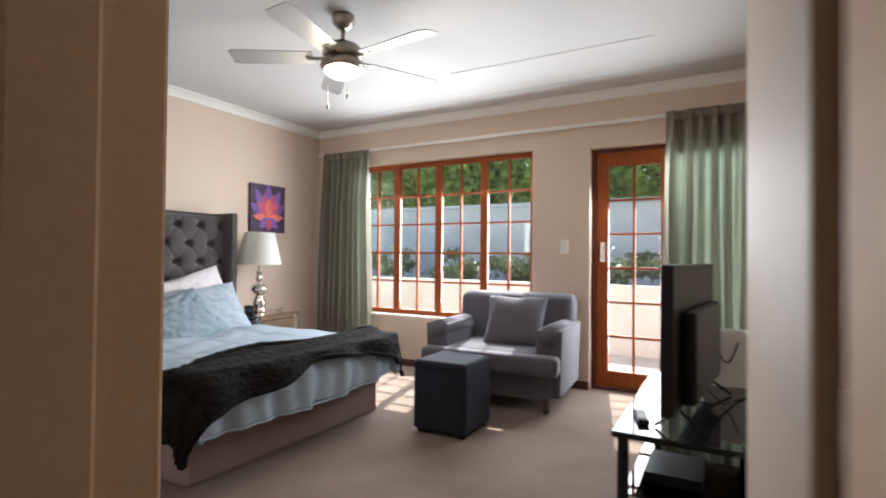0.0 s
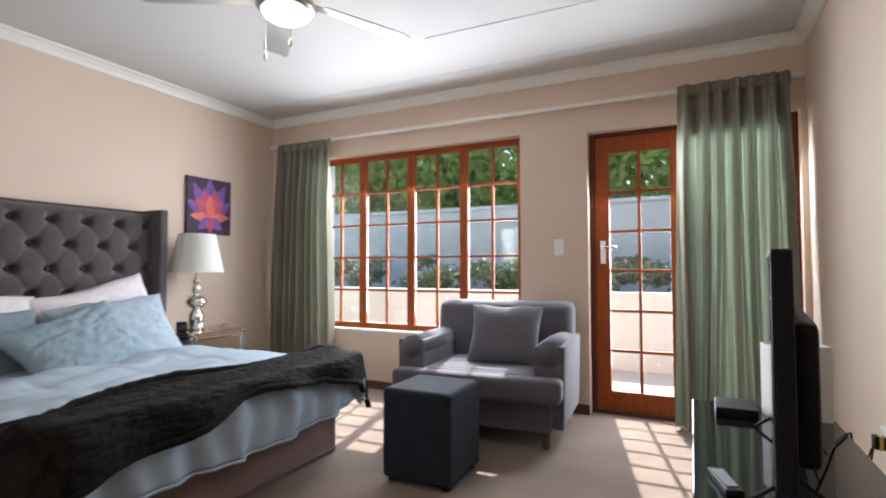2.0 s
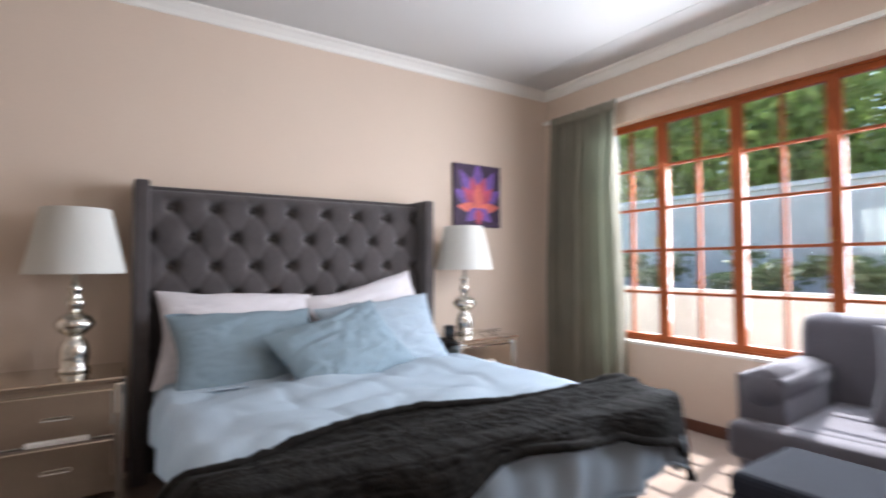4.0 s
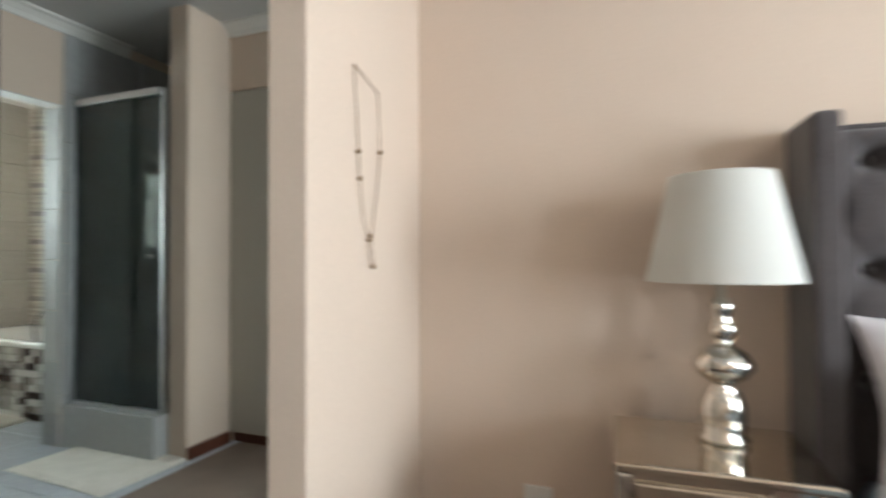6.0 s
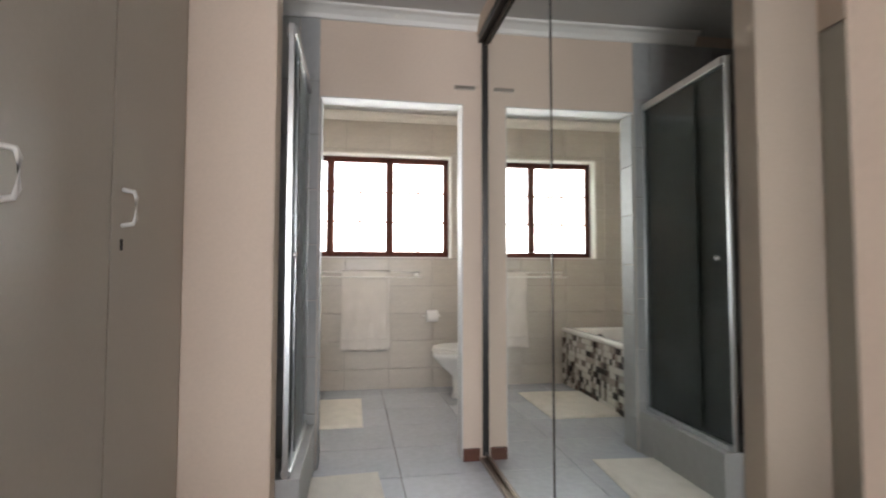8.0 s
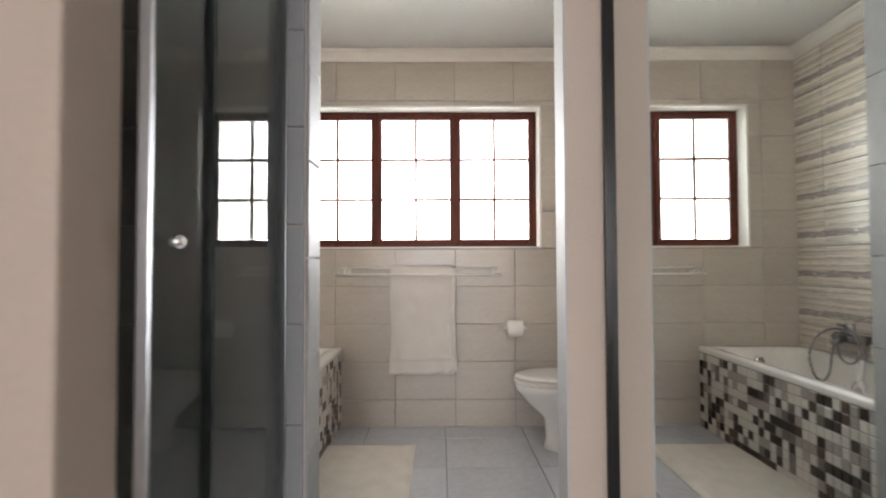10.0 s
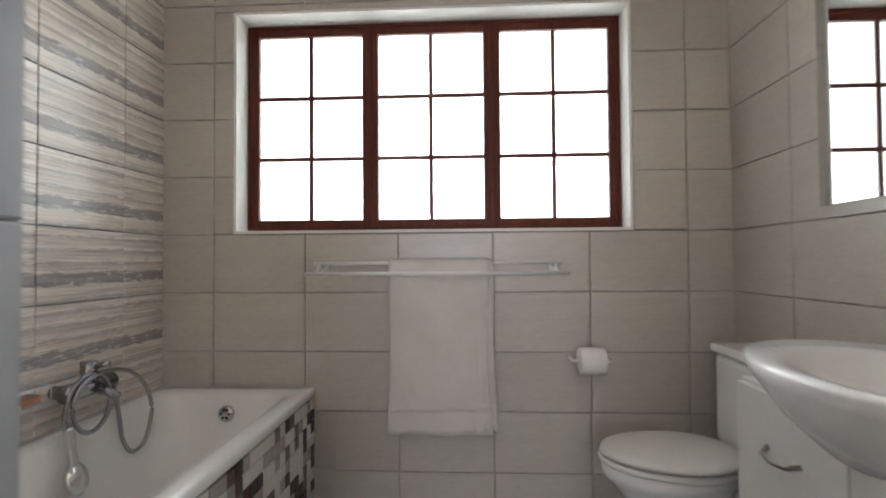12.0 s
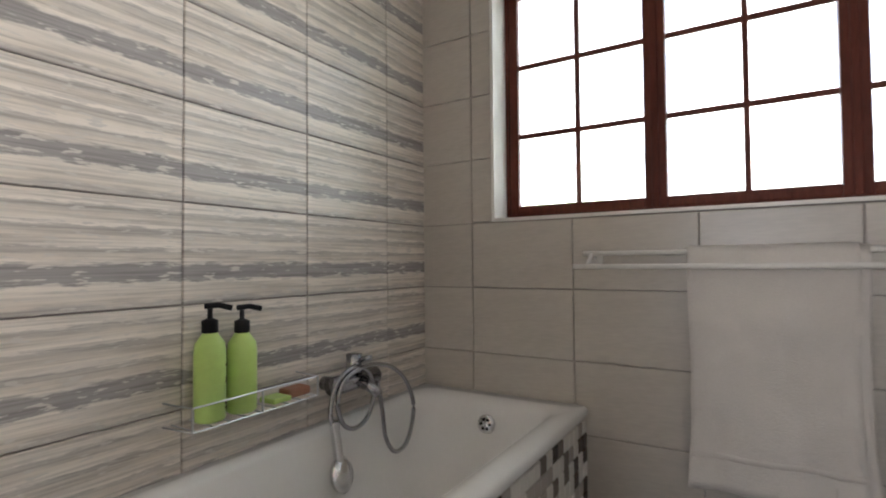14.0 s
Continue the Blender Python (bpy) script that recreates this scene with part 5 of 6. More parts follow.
bmesh.ops.transform(ov, matrix=pose(-2.43, YT + 0.122, RZ - 0.085, -80, 0, 0), verts=ov.verts)
ovo = part("overflow", ov, M_CHROME, bath, "chrome overflow cover", smooth=True)
for k in range(6):
    a = 6.283 * k / 6
    hb_ = bmesh.new()
    lathe(hb_, [(0.0, 0.0), (0.006, 0.0), (0.006, 0.0135), (0.0, 0.0135)], 0.017 * math.cos(a), 0.017 * math.sin(a), 8)
    bmesh.ops.transform(hb_, matrix=pose(-2.43, YT + 0.122, RZ - 0.085, -80, 0, 0), verts=hb_.verts)
    part("hole", hb_, M_BLACK, ovo)

tap = thing("bath_mixer", "chrome bath mixer with hand shower and flexible hose", "tap", pose(XT - 0.012, -3.33, 0.65))
tp = bmesh.new()
tube(tp, [(0.0, -0.075, 0), (-0.05, -0.075, 0)], 0.022, 14)
tube(tp, [(0.0, 0.075, 0), (-0.05, 0.075, 0)], 0.022, 14)
tube(tp, [(-0.06, -0.105, 0), (-0.06, 0.105, 0)], 0.029, 16)
tube(tp, [(-0.06, 0.0, 0.0), (-0.12, 0.0, -0.01), (-0.16, 0.0, -0.03)], 0.016, 12)
part("body", tp, M_STEEL, tap, smooth=True)
lv = bmesh.new()
tube(lv, [(-0.06, 0, 0.02), (-0.06, 0, 0.085)], 0.026, 14)
tube(lv, [(-0.06, 0, 0.055), (-0.10, 0, 0.075), (-0.13, 0, 0.08)], 0.009, 10)
part("lever", lv, M_STEEL, tap, smooth=True)
def smooth_line(pts, k=6):
    """Catmull-Rom line through points."""
    pts = [Vector(p) for p in pts]
    out = []
    for i in range(len(pts) - 1):
        p0, p1, p2, p3 = pts[max(i - 1, 0)], pts[i], pts[i + 1], pts[min(i + 2, len(pts) - 1)]
        for q in range(k):
            t = q / k
            out.append(0.5 * (2 * p1 + (p2 - p0) * t + (2 * p0 - 5 * p1 + 4 * p2 - p3) * t * t + (3 * p1 - p0 - 3 * p2 + p3) * t ** 3))
    return out + [pts[-1]]


hs = bmesh.new()
tube(hs, smooth_line([(-0.10, 0.130, -0.12), (-0.10, 0.150, -0.06), (-0.105, 0.125, 0.02), (-0.105, 0.06, 0.055), (-0.10, -0.02, 0.03), (-0.095, -0.055, -0.04), (-0.095, -0.03, -0.11), (-0.10, 0.035, -0.135), (-0.11, 0.105, -0.105), (-0.115, 0.135, -0.03), (-0.115, 0.09, 0.035), (-0.105, -0.03, 0.05), (-0.10, -0.15, 0.02), (-0.10, -0.235, -0.05), (-0.10, -0.275, -0.15), (-0.10, -0.235, -0.255), (-0.095, -0.17, -0.275), (-0.09, -0.125, -0.215), (-0.08, -0.118, -0.12), (-0.07, -0.105, -0.02)], 7), 0.0075, 10)
part("hose", hs, M_STEEL, tap, "flexible metal hose", smooth=True)
hh = bmesh.new()
tube(hh, smooth_line([(-0.10, 0.134, -0.09), (-0.10, 0.125, -0.15), (-0.098, 0.110, -0.225)]), 0.015, 12)
hd_ = bmesh.new()
lathe(hd_, [(0.0, -0.014), (0.048, -0.014), (0.055, 0.0), (0.038, 0.016), (0.0, 0.022)], 0, 0, 24)
bmesh.ops.transform(hd_, matrix=pose(-0.105, 0.104, -0.255, 15, -75, 0), verts=hd_.verts)
part("hand_shower", hh, M_CHROME, tap, "chrome hand shower grip", smooth=True)
part("shower_head", hd_, M_CHROME, tap, "round chrome shower head", smooth=True)

sf = thing("wire_shelf", "chrome wire shelf on the tiled wall above the bath", "shelf", pose(XT - 0.012, -2.94, 0.652))
sm = bmesh.new()
for z, r in ((0.0, 0.0022), (0.055, 0.0022)):
    tube(sm, [(0, -0.20, z), (-0.10, -0.19, z), (-0.10, 0.19, z), (0, 0.20, z)], r, 6)
for k in range(9):
    yy = -0.18 + 0.045 * k
    tube(sm, [(0, yy, 0.0), (-0.10, yy, 0.0)], 0.002, 6)
for yy in (-0.19, 0.0, 0.19):
    tube(sm, [(-0.10, yy, 0.0), (-0.10, yy, 0.055)], 0.003, 6)
part("wire_frame", sm, M_ALU, sf)


def pump_bottle(m, h, label):
    t = thing("pump_bottle", label, "bottle", m, "pump bottles on the wire shelf")
    part("body", lathe(bmesh.new(), [(0.0, 0.0), (0.034, 0.0), (0.037, 0.006), (0.037, h * 0.78), (0.034, h * 0.90), (0.020, h), (0.016, h + 0.006), (0.0, h + 0.006)]), M_GREENB, t, smooth=True)
    cp = part("cap", lathe(bmesh.new(), [(0.017, h + 0.004), (0.019, h + 0.006), (0.019, h + 0.034), (0.010, h + 0.038), (0.006, h + 0.04), (0.006, h + 0.062), (0.0, h + 0.062)], seg=18), M_BLACK, t, "black pump cap", smooth=True)
    nz = bmesh.new()
    tube(nz, [(0.012, 0.0, h + 0.068), (-0.02, 0.0, h + 0.070), (-0.05, 0.0, h + 0.062)], 0.007, 8)
    part("nozzle", nz, M_BLACK, cp)
    for z, w, tall in ((h * 0.62, 0.5, 0.008), (h * 0.42, 0.45, 0.016), (h * 0.18, 0.7, 0.008), (h * 0.12, 0.6, 0.008)):
        lb = surface(bmesh.new(), lambda u, v: Vector((0.0374 * math.cos(math.pi + (u - 0.5) * w), 0.0374 * math.sin(math.pi + (u - 0.5) * w), z + tall * v)), 8, 1)
        part("label_print", lb, M_BLACK, t, "small black print")
    return t


pump_bottle(pose(XT - 0.062, -2.825, 0.655, 0, 0, 50), 0.205, "lime green pump bottle with black cap on the wire shelf")
pump_bottle(pose(XT - 0.062, -2.915, 0.655, 0, 0, 75), 0.195, "lime green pump bottle with lowered black pump on the wire shelf")
so = thing("soap_bar", "small brown soap bar on the wire shelf", "soap", pose(XT - 0.062, -3.09, 0.655))
part("bar", box(bmesh.new(), -0.025, 0.025, -0.04, 0.04, 0, 0.025, 0.010, 3), mat("brown_soap", (0.35, 0.17, 0.11), 0.5), so)
spn = thing("green_sponge", "flat green sponge on the wire shelf", "sponge", pose(XT - 0.065, -3.02, 0.655))
part("pad", box(bmesh.new(), -0.03, 0.03, -0.03, 0.03, 0, 0.014, 0.004), M_GREENB, spn)

tr = thing("towel_rail", "cream double towel rail under the bathroom window", "towel rail", pose(0, YT + 0.012, 0))
for y, z, x0, x1 in ((0.045, 1.055, -3.80, -2.77), (0.11, 1.012, -3.815, -2.755)):
    b_ = bmesh.new()
    tube(b_, [(x0, y, z), (x1, y, z)], 0.008, 12)
    part("bar", b_, M_PLASTICW, tr, smooth=True)
for x in (-3.77, -2.80):
    b_ = bmesh.new()
    lathe(b_, [(0.0, 0.0), (0.026, 0.0), (0.024, 0.008), (0.0, 0.010)], seg=18)
    bmesh.ops.transform(b_, matrix=pose(x, 0, 1.035, -90, 0, 0), verts=b_.verts)
    tube(b_, [(x, 0.004, 1.04), (x, 0.05, 1.05), (x, 0.11, 1.012)], 0.007, 8)
    part("bracket", b_, M_PLASTICW, tr, smooth=True)


def hang(x0, x1, ztop, zbot, y, layers):
    def f(u, v):
        x = x0 + (x1 - x0) * u
        s = v * 2 - 1
        if v < 0.5:
            z = zbot + (ztop - zbot) * (v / 0.5) * 1.0
            yy = y + 0.016
        else:
            z = ztop - (ztop - zbot - 0.03) * ((v - 0.5) / 0.5)
            yy = y - 0.016
        k = max(0, 1 - abs(v - 0.5) / 0.03)
        w = (ztop - z) / (ztop - zbot)
        yy = y + (yy - y) * (1 - k) + w * (0.007 * math.sin(u * 11 + 2 * w) + 0.004 * math.sin(u * 23 + 5 * w)) + 0.024 * min(1, 4 * w) * noise.noise(Vector((u * 3.2 + w * 2.6, w * 4.0 - u * 1.5, 3.0))) + 0.004 * noise.noise(Vector((u * 9, w * 12, 1.0)))
        return Vector((x + 0.012 * w * math.sin(4 * w + 3 * u), yy, z))
    return f


tw = thing("towel", "cream bath towel hanging folded over the rail", "towel")
part("cloth", surface(bmesh.new(), hang(-3.50, -3.09, 1.066, 0.36, YT + 0.064, 1), 30, 60, 0.008), M_TOWEL, tw, smooth=True)
part("folded_layer", surface(bmesh.new(), hang(-3.522, -3.44, 1.062, 0.375, YT + 0.060, 1), 8, 50, 0.006), M_TOWEL, tw, smooth=True)
part("hem", surface(bmesh.new(), lambda u, v: hang(-3.50, -3.09, 1.066, 0.36, YT + 0.064, 1)(u, 0.065 + 0.012 * v) + Vector((0, 0.006, 0)), 30, 2, 0.003), M_TOWEL, tw, smooth=True)

th2 = thing("toilet_roll_holder", "toilet paper roll on a cream wall holder", "toilet roll", pose(-3.905, YT + 0.012, 0.66))
rb = bmesh.new()
lathe(rb, [(0.02, -0.05), (0.052, -0.05), (0.054, -0.046), (0.054, 0.046), (0.052, 0.05), (0.02, 0.05), (0.02, -0.05)])
bmesh.ops.transform(rb, matrix=pose(0, 0.075, 0, 0, 90, 0), verts=rb.verts)
part("roll", rb, M_PAPER, th2, "white paper roll", smooth=True)
hb2 = bmesh.new()
tube(hb2, [(0.075, 0.0, 0.0), (0.075, 0.075, 0.0), (-0.075, 0.075, 0.0), (-0.075, 0.0, 0.0)], 0.007, 8)
part("bracket", hb2, M_PLASTICW, th2)

# toilet: local -x... the bowl points east from the west wall
wc = thing("toilet", "white ceramic close-coupled toilet with closed lid", "toilet", pose(XWB + 0.012, -3.45, 0))


def oval(cx, rx, ry, z, n=28, flat=0.0):
    pts = []
    for k in range(n):
        a = 2 * math.pi * k / n
        x = cx + rx * math.cos(a) * (1.0 if math.cos(a) > 0 else 0.8)
        pts.append((x, ry * math.sin(a), z))
    return pts


def loft(bm, rings, cap=True):
    vr = [[bm.verts.new(p) for p in r] for r in rings]
    for a, b in zip(vr, vr[1:]):
        for i in range(len(a)):
            j = (i + 1) % len(a)
            bm.faces.new((a[i], a[j], b[j], b[i]))
    if cap:
        bm.faces.new(list(reversed(vr[0])))
        bm.faces.new(vr[-1])
    bmesh.ops.recalc_face_normals(bm, faces=bm.faces)
    return bm


part("bowl", loft(bmesh.new(), [oval(0.33, 0.15, 0.10, 0.0), oval(0.33, 0.13, 0.09, 0.06), oval(0.34, 0.13, 0.09, 0.18), oval(0.37, 0.20, 0.14, 0.27), oval(0.39, 0.225, 0.158, 0.325), oval(0.39, 0.245, 0.176, 0.345), oval(0.39, 0.248, 0.178, 0.375), oval(0.39, 0.238, 0.17, 0.384)]), M_CERAMIC, wc, smooth=True)
part("seat_ring", loft(bmesh.new(), [oval(0.39, 0.25, 0.185, 0.386), oval(0.39, 0.255, 0.19, 0.392), oval(0.39, 0.255, 0.19, 0.402), oval(0.39, 0.25, 0.185, 0.406)]), M_PLASTICW, wc, "white seat ring", smooth=False)
part("lid", loft(bmesh.new(), [oval(0.385, 0.246, 0.182, 0.4105), oval(0.385, 0.255, 0.19, 0.416), oval(0.385, 0.252, 0.188, 0.426), oval(0.385, 0.225, 0.165, 0.434), oval(0.385, 0.10, 0.07, 0.437)]), M_PLASTICW, wc, "closed white lid", smooth=True)
part("cistern", box(bmesh.new(), 0.004, 0.175, -0.19, 0.19, 0.39, 0.72, 0.03, 3), M_CERAMIC, wc, smooth=False)
part("cistern_lid", box(bmesh.new(), 0.0, 0.185, -0.20, 0.20, 0.72, 0.752, 0.012, 3), M_CERAMIC, wc)
part("pedestal_link", box(bmesh.new(), 0.06, 0.30, -0.10, 0.10, 0.20, 0.388, 0.03, 2), M_CERAMIC, wc)
lvb = bmesh.new()
tube(lvb, [(0.176, 0.13, 0.66), (0.195, 0.13, 0.66), (0.20, 0.08, 0.655)], 0.007, 8)
part("flush_lever", lvb, M_CHROME, wc)

van = thing("vanity", "white vanity cabinet with semi-recessed ceramic basin", "vanity", pose(XWB + 0.012, -2.72, 0))
part("cabinet", box(bmesh.new(), 0.0, 0.33, -0.42, 0.42, 0.08, 0.74, 0.004), M_WHITE, van)
part("plinth", boxes((0.02, 0.28, -0.40, 0.40, 0.0, 0.079)), M_WHITE, van)
for a, b, z0, z1 in ((-0.415, -0.003, 0.09, 0.73), (0.003, 0.415, 0.09, 0.73)):
    dd = part("door", box(bmesh.new(), 0.331, 0.348, a, b, z0, z1, 0.003), M_WHITE, van)
    hm2 = bmesh.new()
    ym = (a + b) / 2
    tube(hm2, [(0.348, ym - 0.065, 0.60), (0.372, ym - 0.045, 0.59), (0.376, ym, 0.585), (0.372, ym + 0.045, 0.59), (0.348, ym + 0.065, 0.60)], 0.006)
    part("handle", hm2, M_NICKEL, dd, "bowed metal handle", smooth=True)
bs = bmesh.new()


def bowl_ring(rx, ry, z, back=0.0):
    pts = []
    for k in range(36):
        a = 2 * math.pi * k / 36
        x = 0.19 + rx * math.cos(a)
        pts.append((max(back, x), ry * math.sin(a), z))
    return pts


loft(bs, [bowl_ring(0.16, 0.22, 0.66, 0.06), bowl_ring(0.22, 0.32, 0.72, 0.03), bowl_ring(0.27, 0.40, 0.80), bowl_ring(0.28, 0.43, 0.83), bowl_ring(0.27, 0.42, 0.84), bowl_ring(0.20, 0.30, 0.828, 0.06), bowl_ring(0.15, 0.22, 0.77, 0.09), bowl_ring(0.08, 0.12, 0.73, 0.12)])
part("basin", bs, M_CERAMIC, van, "oval ceramic basin", smooth=True)
bt_ = bmesh.new()
tube(bt_, [(0.05, 0, 0.83), (0.05, 0, 0.93), (0.08, 0, 0.96), (0.15, 0, 0.95), (0.17, 0, 0.92)], 0.012, 12)
part("basin_tap", bt_, M_CHROME, van, "chrome basin tap", smooth=True)
mw = thing("wall_mirror", "frameless mirror on the tiled wall above the basin", "mirror", pose(XWB + 0.012, -2.80, 1.55))
part("mirror", box(bmesh.new(), 0.0, 0.006, -0.50, 0.50, -0.33, 0.48, 0.002), M_MIRROR, mw)


def bath_mat(m, w, d, label):
    t = thing("bath_mat", label, "mat", m)
    part("mat_top", surface(bmesh.new(), lambda u, v: Vector(((u - 0.5) * w, (v - 0.5) * d, 0.016 + 0.003 * noise.noise(Vector((u * 30, v * 30, w))) - 0.010 * (max(abs(u - 0.5), abs(v - 0.5)) > 0.47))), 40, 30, 0.01), M_MAT, t, smooth=True)
    part("edge_band", boxes((-w / 2 - 0.006, w / 2 + 0.006, -d / 2 - 0.006, d / 2 + 0.006, 0.0, 0.006), bevel=0.002), M_MAT, t)


bath_mat(pose(-2.99, -3.08, 0.004), 0.55, 0.78, "cream cotton bath mat beside the bathtub")
bath_mat(pose(-3.10, -1.49, 0.004, 0, 0, 3), 0.50, 0.75, "cream cotton mat before the shower")

# ---- garden ----
structure("terrace", boxes((-12, 8, 4.93, 6.6, -0.12, -0.02)), M_PAVING, "pale paved terrace outside the garden door", "terrace")
structure("garden_planter_wall", boxes((-14, 8, 6.6, 6.78, -0.12, 0.80), bevel=0.01), M_PLASTER, "pale plastered planter wall", "garden wall")
structure("garden_soil", boxes((-14, 8, 6.78, 8.4, -0.12, 0.70)), M_BARK, "dark planter soil", "ground")
structure("garden_boundary_wall", boxes((-14, 10, 8.4, 8.6, -0.12, 1.98), (-14, 10, 8.36, 8.64, 1.98, 2.04), bevel=0.008), M_BLUEWALL, "blue grey boundary wall", "garden wall")
structure("house_wing_wall", boxes((-5.6, -5.0, 4.94, 6.2, -0.12, 3.2)), M_PLASTER, "bright plastered wing of the house beside the window", "wall")


def leaves(name, centre, size, count, leaf, material, parent, seed):
    """A crown of many small leaves, in uneven clumps."""
    rnd = np.random.RandomState(seed)
    clumps = rnd.normal(0, 1, (max(6, count // 160), 3))
    clumps /= np.maximum(1, np.linalg.norm(clumps, axis=1))[:, None] * 0.9
    which = rnd.randint(0, len(clumps), count)
    pos = (clumps[which] * 0.75 + rnd.normal(0, 0.17, (count, 3))) * np.array(size) + np.array(centre)
    a = rnd.normal(0, 1, (count, 3))
    a /= np.linalg.norm(a, axis=1)[:, None]
    b = np.cross(a, rnd.normal(0, 1, (count, 3)))
    b /= np.maximum(1e-6, np.linalg.norm(b, axis=1))[:, None]
    s = leaf * rnd.uniform(0.6, 1.3, count)[:, None]
    v = np.stack([pos - a * s, pos + b * s * 0.45, pos + a * s, pos - b * s * 0.45], 1).reshape(-1, 3)
    me = bpy.data.meshes.new(name)
    me.from_pydata(v.tolist(), [], np.arange(count * 4).reshape(-1, 4).tolist())
    me.materials.append(material)
    ob = new(name, me)
    ob.parent = parent
    ob["kind"] = "stuff"
    return ob


for k, (x, y, h, sx) in enumerate(((-8.6, 10.6, 3.6, 2.0), (-6.2, 10.2, 3.3, 1.9), (-3.8, 10.6, 3.7, 2.1), (-1.6, 10.3, 3.4, 1.9), (0.8, 10.8, 3.6, 2.0), (-11.2, 10.9, 3.8, 2.1))):
    t = thing("tree", "leafy green garden tree behind the boundary wall", "tree", None, "garden trees")
    tk = bmesh.new()
    tube(tk, [(x, y, -0.12), (x + 0.05, y, 1.2), (x - 0.05, y + 0.1, 2.4), (x, y, h)], 0.11, 10)
    for s in (-1, 1):
        tube(tk, [(x, y, 1.7), (x + s * 0.5, y - 0.2, 2.5), (x + s * 0.9, y - 0.3, 3.1)], 0.05, 8)
    part("trunk", tk, M_BARK, t, "brown trunk with limbs", smooth=True)
    leaves("crown", (x, y, h - 0.6), (sx * 0.95, 1.2, 1.7), 11000, 0.10, M_LEAF, t, 10 + k)
for k in range(9):
    x = -9.2 + 1.25 * k
    t = thing("shrub", "dark green shrub in the planter", "shrub", None, "planter shrubs")
    tk = bmesh.new()
    tube(tk, [(x, 7.45, 0.70), (x + 0.02, 7.45, 0.95)], 0.03, 8)
    part("stem", tk, M_BARK, t)
    leaves("foliage", (x, 7.45, 1.0), (0.62, 0.35, 0.30), 1500, 0.05, M_LEAFD, t, 40 + k)
# south side, outside the bathroom
structure("garden_south_wall", boxes((-14, 8, -8.7, -8.5, -0.12, 1.9), bevel=0.01), M_PLASTER, "pale garden wall behind the bathroom", "garden wall")
for k, (x, y) in enumerate(((1.4, -7.1), (0.2, -7.2), (-1.1, -7.1), (-5.6, -7.1), (-6.8, -7.2), (-8.2, -7.1))):
    t = thing("shrub", "tall green hedge shrub outside the bathroom", "shrub", None, "hedge shrubs")
    tk = bmesh.new()
    tube(tk, [(x, y, -0.12), (x, y, 1.2)], 0.05, 8)
    part("stem", tk, M_BARK, t)
    leaves("foliage", (x, y, 1.5), (0.9, 0.6, 1.7), 6500, 0.075, M_LEAF, t, 60 + k)

# ---- tiles, last ----
TILE_MESH = {}


def tile_mesh(w, h, t, material):
    """A thin tile with softened front edges; width along x, height along z, front towards -y."""
    key = (round(w, 3), round(h, 3), round(t, 4), material.name)
    if key not in TILE_MESH:
        b = 0.0025
        x, z = w / 2, h / 2
        v = [(-x, 0, -z), (x, 0, -z), (x, 0, z), (-x, 0, z), (-x, -t + b, -z), (x, -t + b, -z), (x, -t + b, z), (-x, -t + b, z), (-x + b, -t, -z + b), (x - b, -t, -z + b), (x - b, -t, z - b), (-x + b, -t, z - b)]
        f = [(4, 5, 9, 8), (5, 6, 10, 9), (6, 7, 11, 10), (7, 4, 8, 11), (8, 9, 10, 11), (0, 1, 5, 4), (1, 2, 6, 5), (2, 3, 7, 6), (3, 0, 4, 7)]
        me = bpy.data.meshes.new("tile")
        me.from_pydata(v, [], f)
        me.materials.append(material)
        TILE_MESH[key] = me
    return TILE_MESH[key]


def tile_wall(parent_name, origin, turn, us, zs, holes, material, t=0.011, gap=0.003):
    """Tiles on a wall: us and zs are the joints along it and up it; holes are (u0, u1, z0, z1)."""
    parent = bpy.data.objects[parent_name]
    base = Matrix.Translation(origin) @ pose(0, 0, 0, 0, 0, turn)
    for u0, u1 in zip(us, us[1:]):
        for z0, z1 in zip(zs, zs[1:]):
            rects = [(u0, u1, z0, z1)]
            for a, b, c, d in holes:
                nxt = []
                for p, q, r, s in rects:
                    if q <= a or p >= b or s <= c or r >= d:
                        nxt.append((p, q, r, s))
                        continue
                    if r < c: nxt.append((p, q, r, c))
                    if s > d: nxt.append((p, q, d, s))
                    lo, hi = max(r, c), min(s, d)
                    if p < a: nxt.append((p, a, lo, hi))
                    if q > b: nxt.append((b, q, lo, hi))
                rects = nxt
            for p, q, r, s in rects:
                if q - p < 0.02 or s - r < 0.02:
                    continue
                ob = new("tile", tile_mesh(q - p - gap, s - r - gap, t, material))
                ob.parent = parent
                ob.matrix_basis = base @ Matrix.Translation(((p + q) / 2, 0, (r + s) / 2))


ZJ = [0.0, 0.181, 0.431, 0.681, 0.931, 1.181, 1.431, 1.681, 1.931, 2.181, 2.45, 2.52]
US = [XWB] + [c for c in (-4.319, -3.919, -3.519, -3.119, -2.719, -2.319)] + [XT]
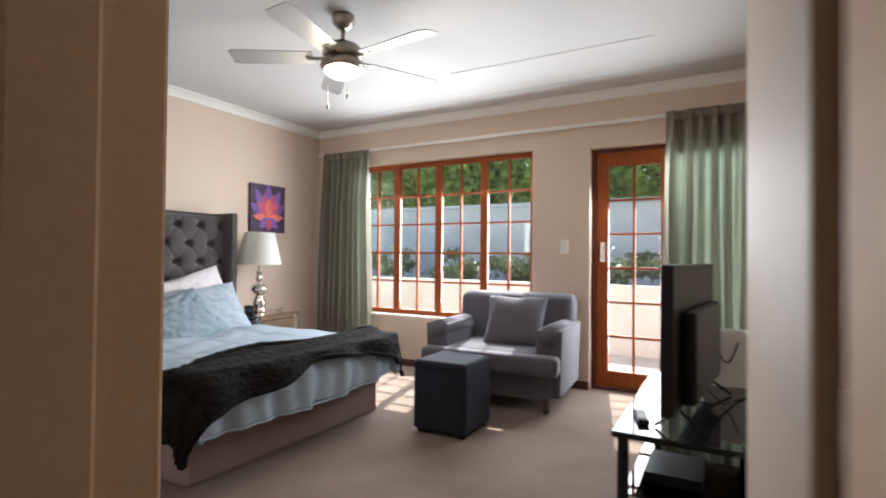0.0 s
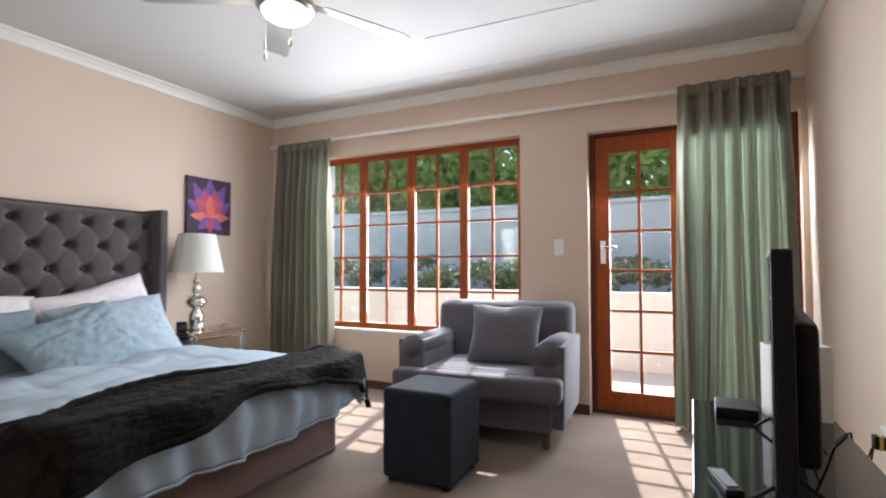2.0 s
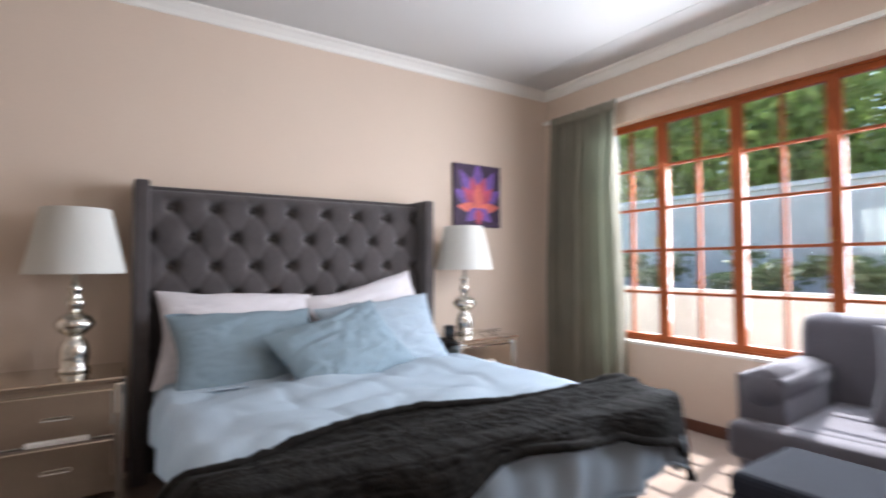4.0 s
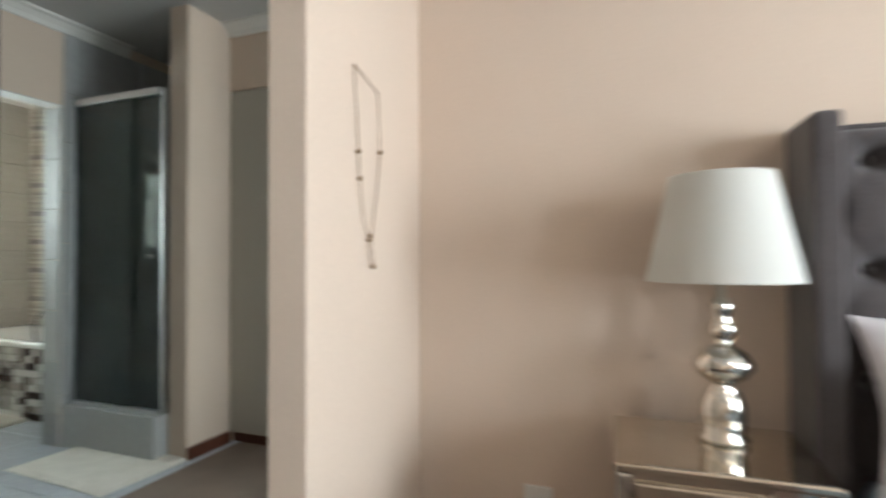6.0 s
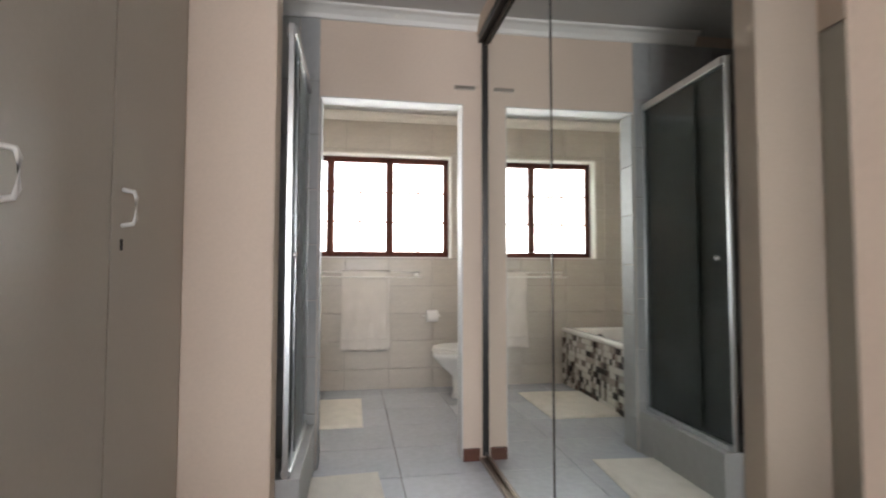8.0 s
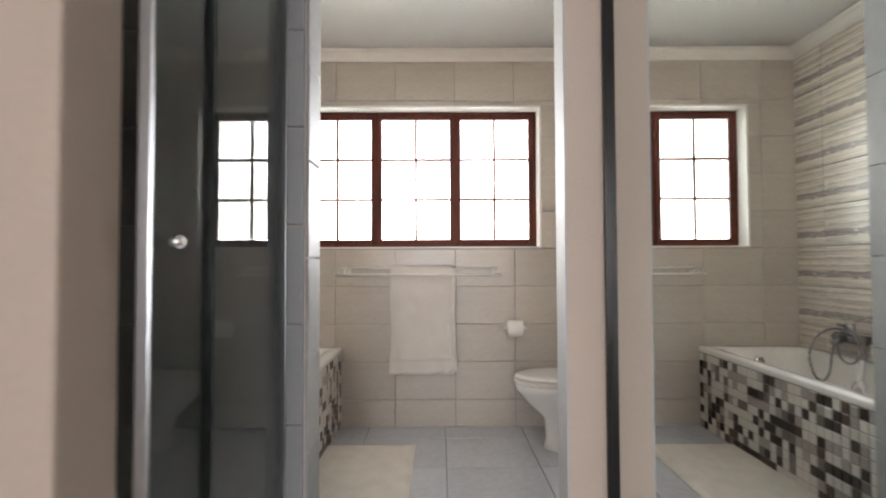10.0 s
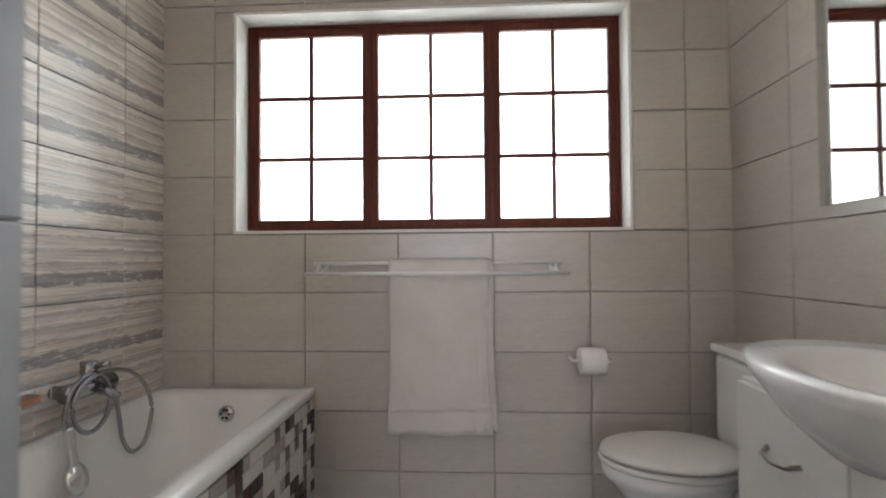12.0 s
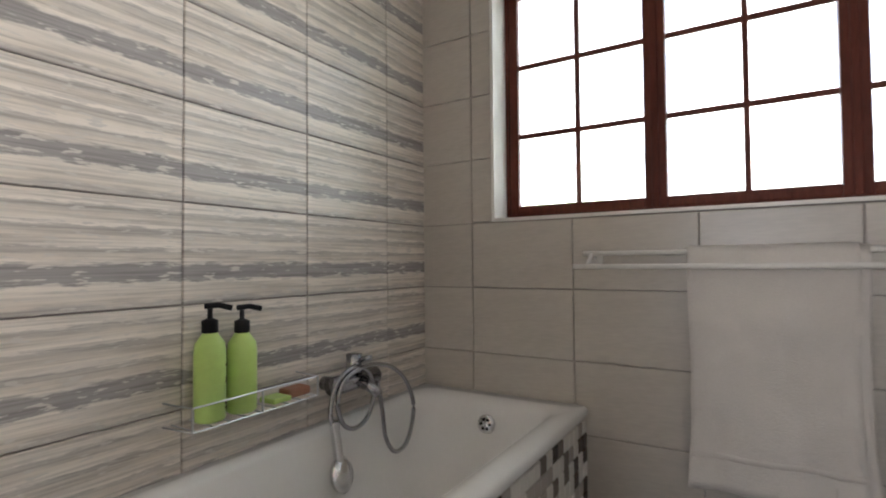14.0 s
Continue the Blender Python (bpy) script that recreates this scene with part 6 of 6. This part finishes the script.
# the window wall faces north: u runs along x reversed
tile_wall("wall_bath_south", (0, YT, 0), 180, [-u for u in reversed(US)], ZJ, [(-BX1, -BX0, BZ0, BZ1)], M_TILE)
UE = [-YT, 3.587, 3.187, 2.787, 2.387, -YP1]
tile_wall("wall_bath_east", (XT, 0, 0), -90, sorted(UE), ZJ, [], M_STRIPE)
tile_wall("wall_bath_west", (XWB, 0, 0), 90, [YT, -3.45, -3.05, -2.65, -2.25, YP1], ZJ, [], M_TILE)
tile_wall("wall_partition_nib", (XO1 + 0.002, 0, 0), -90, [1.98, 2.132], [0.0, 0.2, 0.5, 0.8, 1.1, 1.4, 1.7, 2.01], [], M_TILEG)
tile_wall("wall_partition", (0, YP0, 0), 180, [2.10, 2.50, 2.90, -XO1 - 0.002], [0.0, 0.3, 0.6, 0.9, 1.2, 1.5, 1.8, 2.1, 2.45], [], M_TILEG)
tile_wall("wall_partition_nib", (0, -2.135, 0), 0, [XO1 + 0.005, -2.70], [0.535, 0.681, 0.931, 1.181, 1.431, 1.681, 1.931, 2.181, 2.45], [], M_TILE)
fb = bpy.data.objects["floor_bathroom"]
for i in range(6):
    for j in range(7):
        x0, x1 = -4.45 + 0.5 * i, -4.45 + 0.5 * (i + 1)
        y0, y1 = -4.06 + 0.45 * j, -4.06 + 0.45 * (j + 1)
        x0, x1, y1 = max(x0, -4.5), min(x1, -1.95), min(y1, -1.045)
        if y1 - y0 < 0.05 or x1 - x0 < 0.05:
            continue
        ob = new("tile", tile_mesh(x1 - x0 - 0.004, y1 - y0 - 0.004, 0.008, M_FLOORT))
        ob.parent = fb
        ob.matrix_basis = Matrix.Translation(((x0 + x1) / 2, (y0 + y1) / 2, -0.006)) @ pose(0, 0, 0, -90, 0, 0)
MS = 0.0485
n = 0
for j in range(34):
    for i in range(10):
        y, z = YT + 0.012 + MS * (j + 0.5), MS * (i + 0.5) + 0.006
        if z > RZ - 0.05 or y > BY1 - 0.02 or (n >= 300 and i < 2):
            continue
        ob = new("mosaic_tile", tile_mesh(MS - 0.004, MS - 0.004, 0.006, M_MOSAIC))
        ob.parent = ap
        ob.matrix_basis = Matrix.Translation((RX + 0.012, y, z)) @ pose(0, 0, 0, 0, 0, -90)
        n += 1
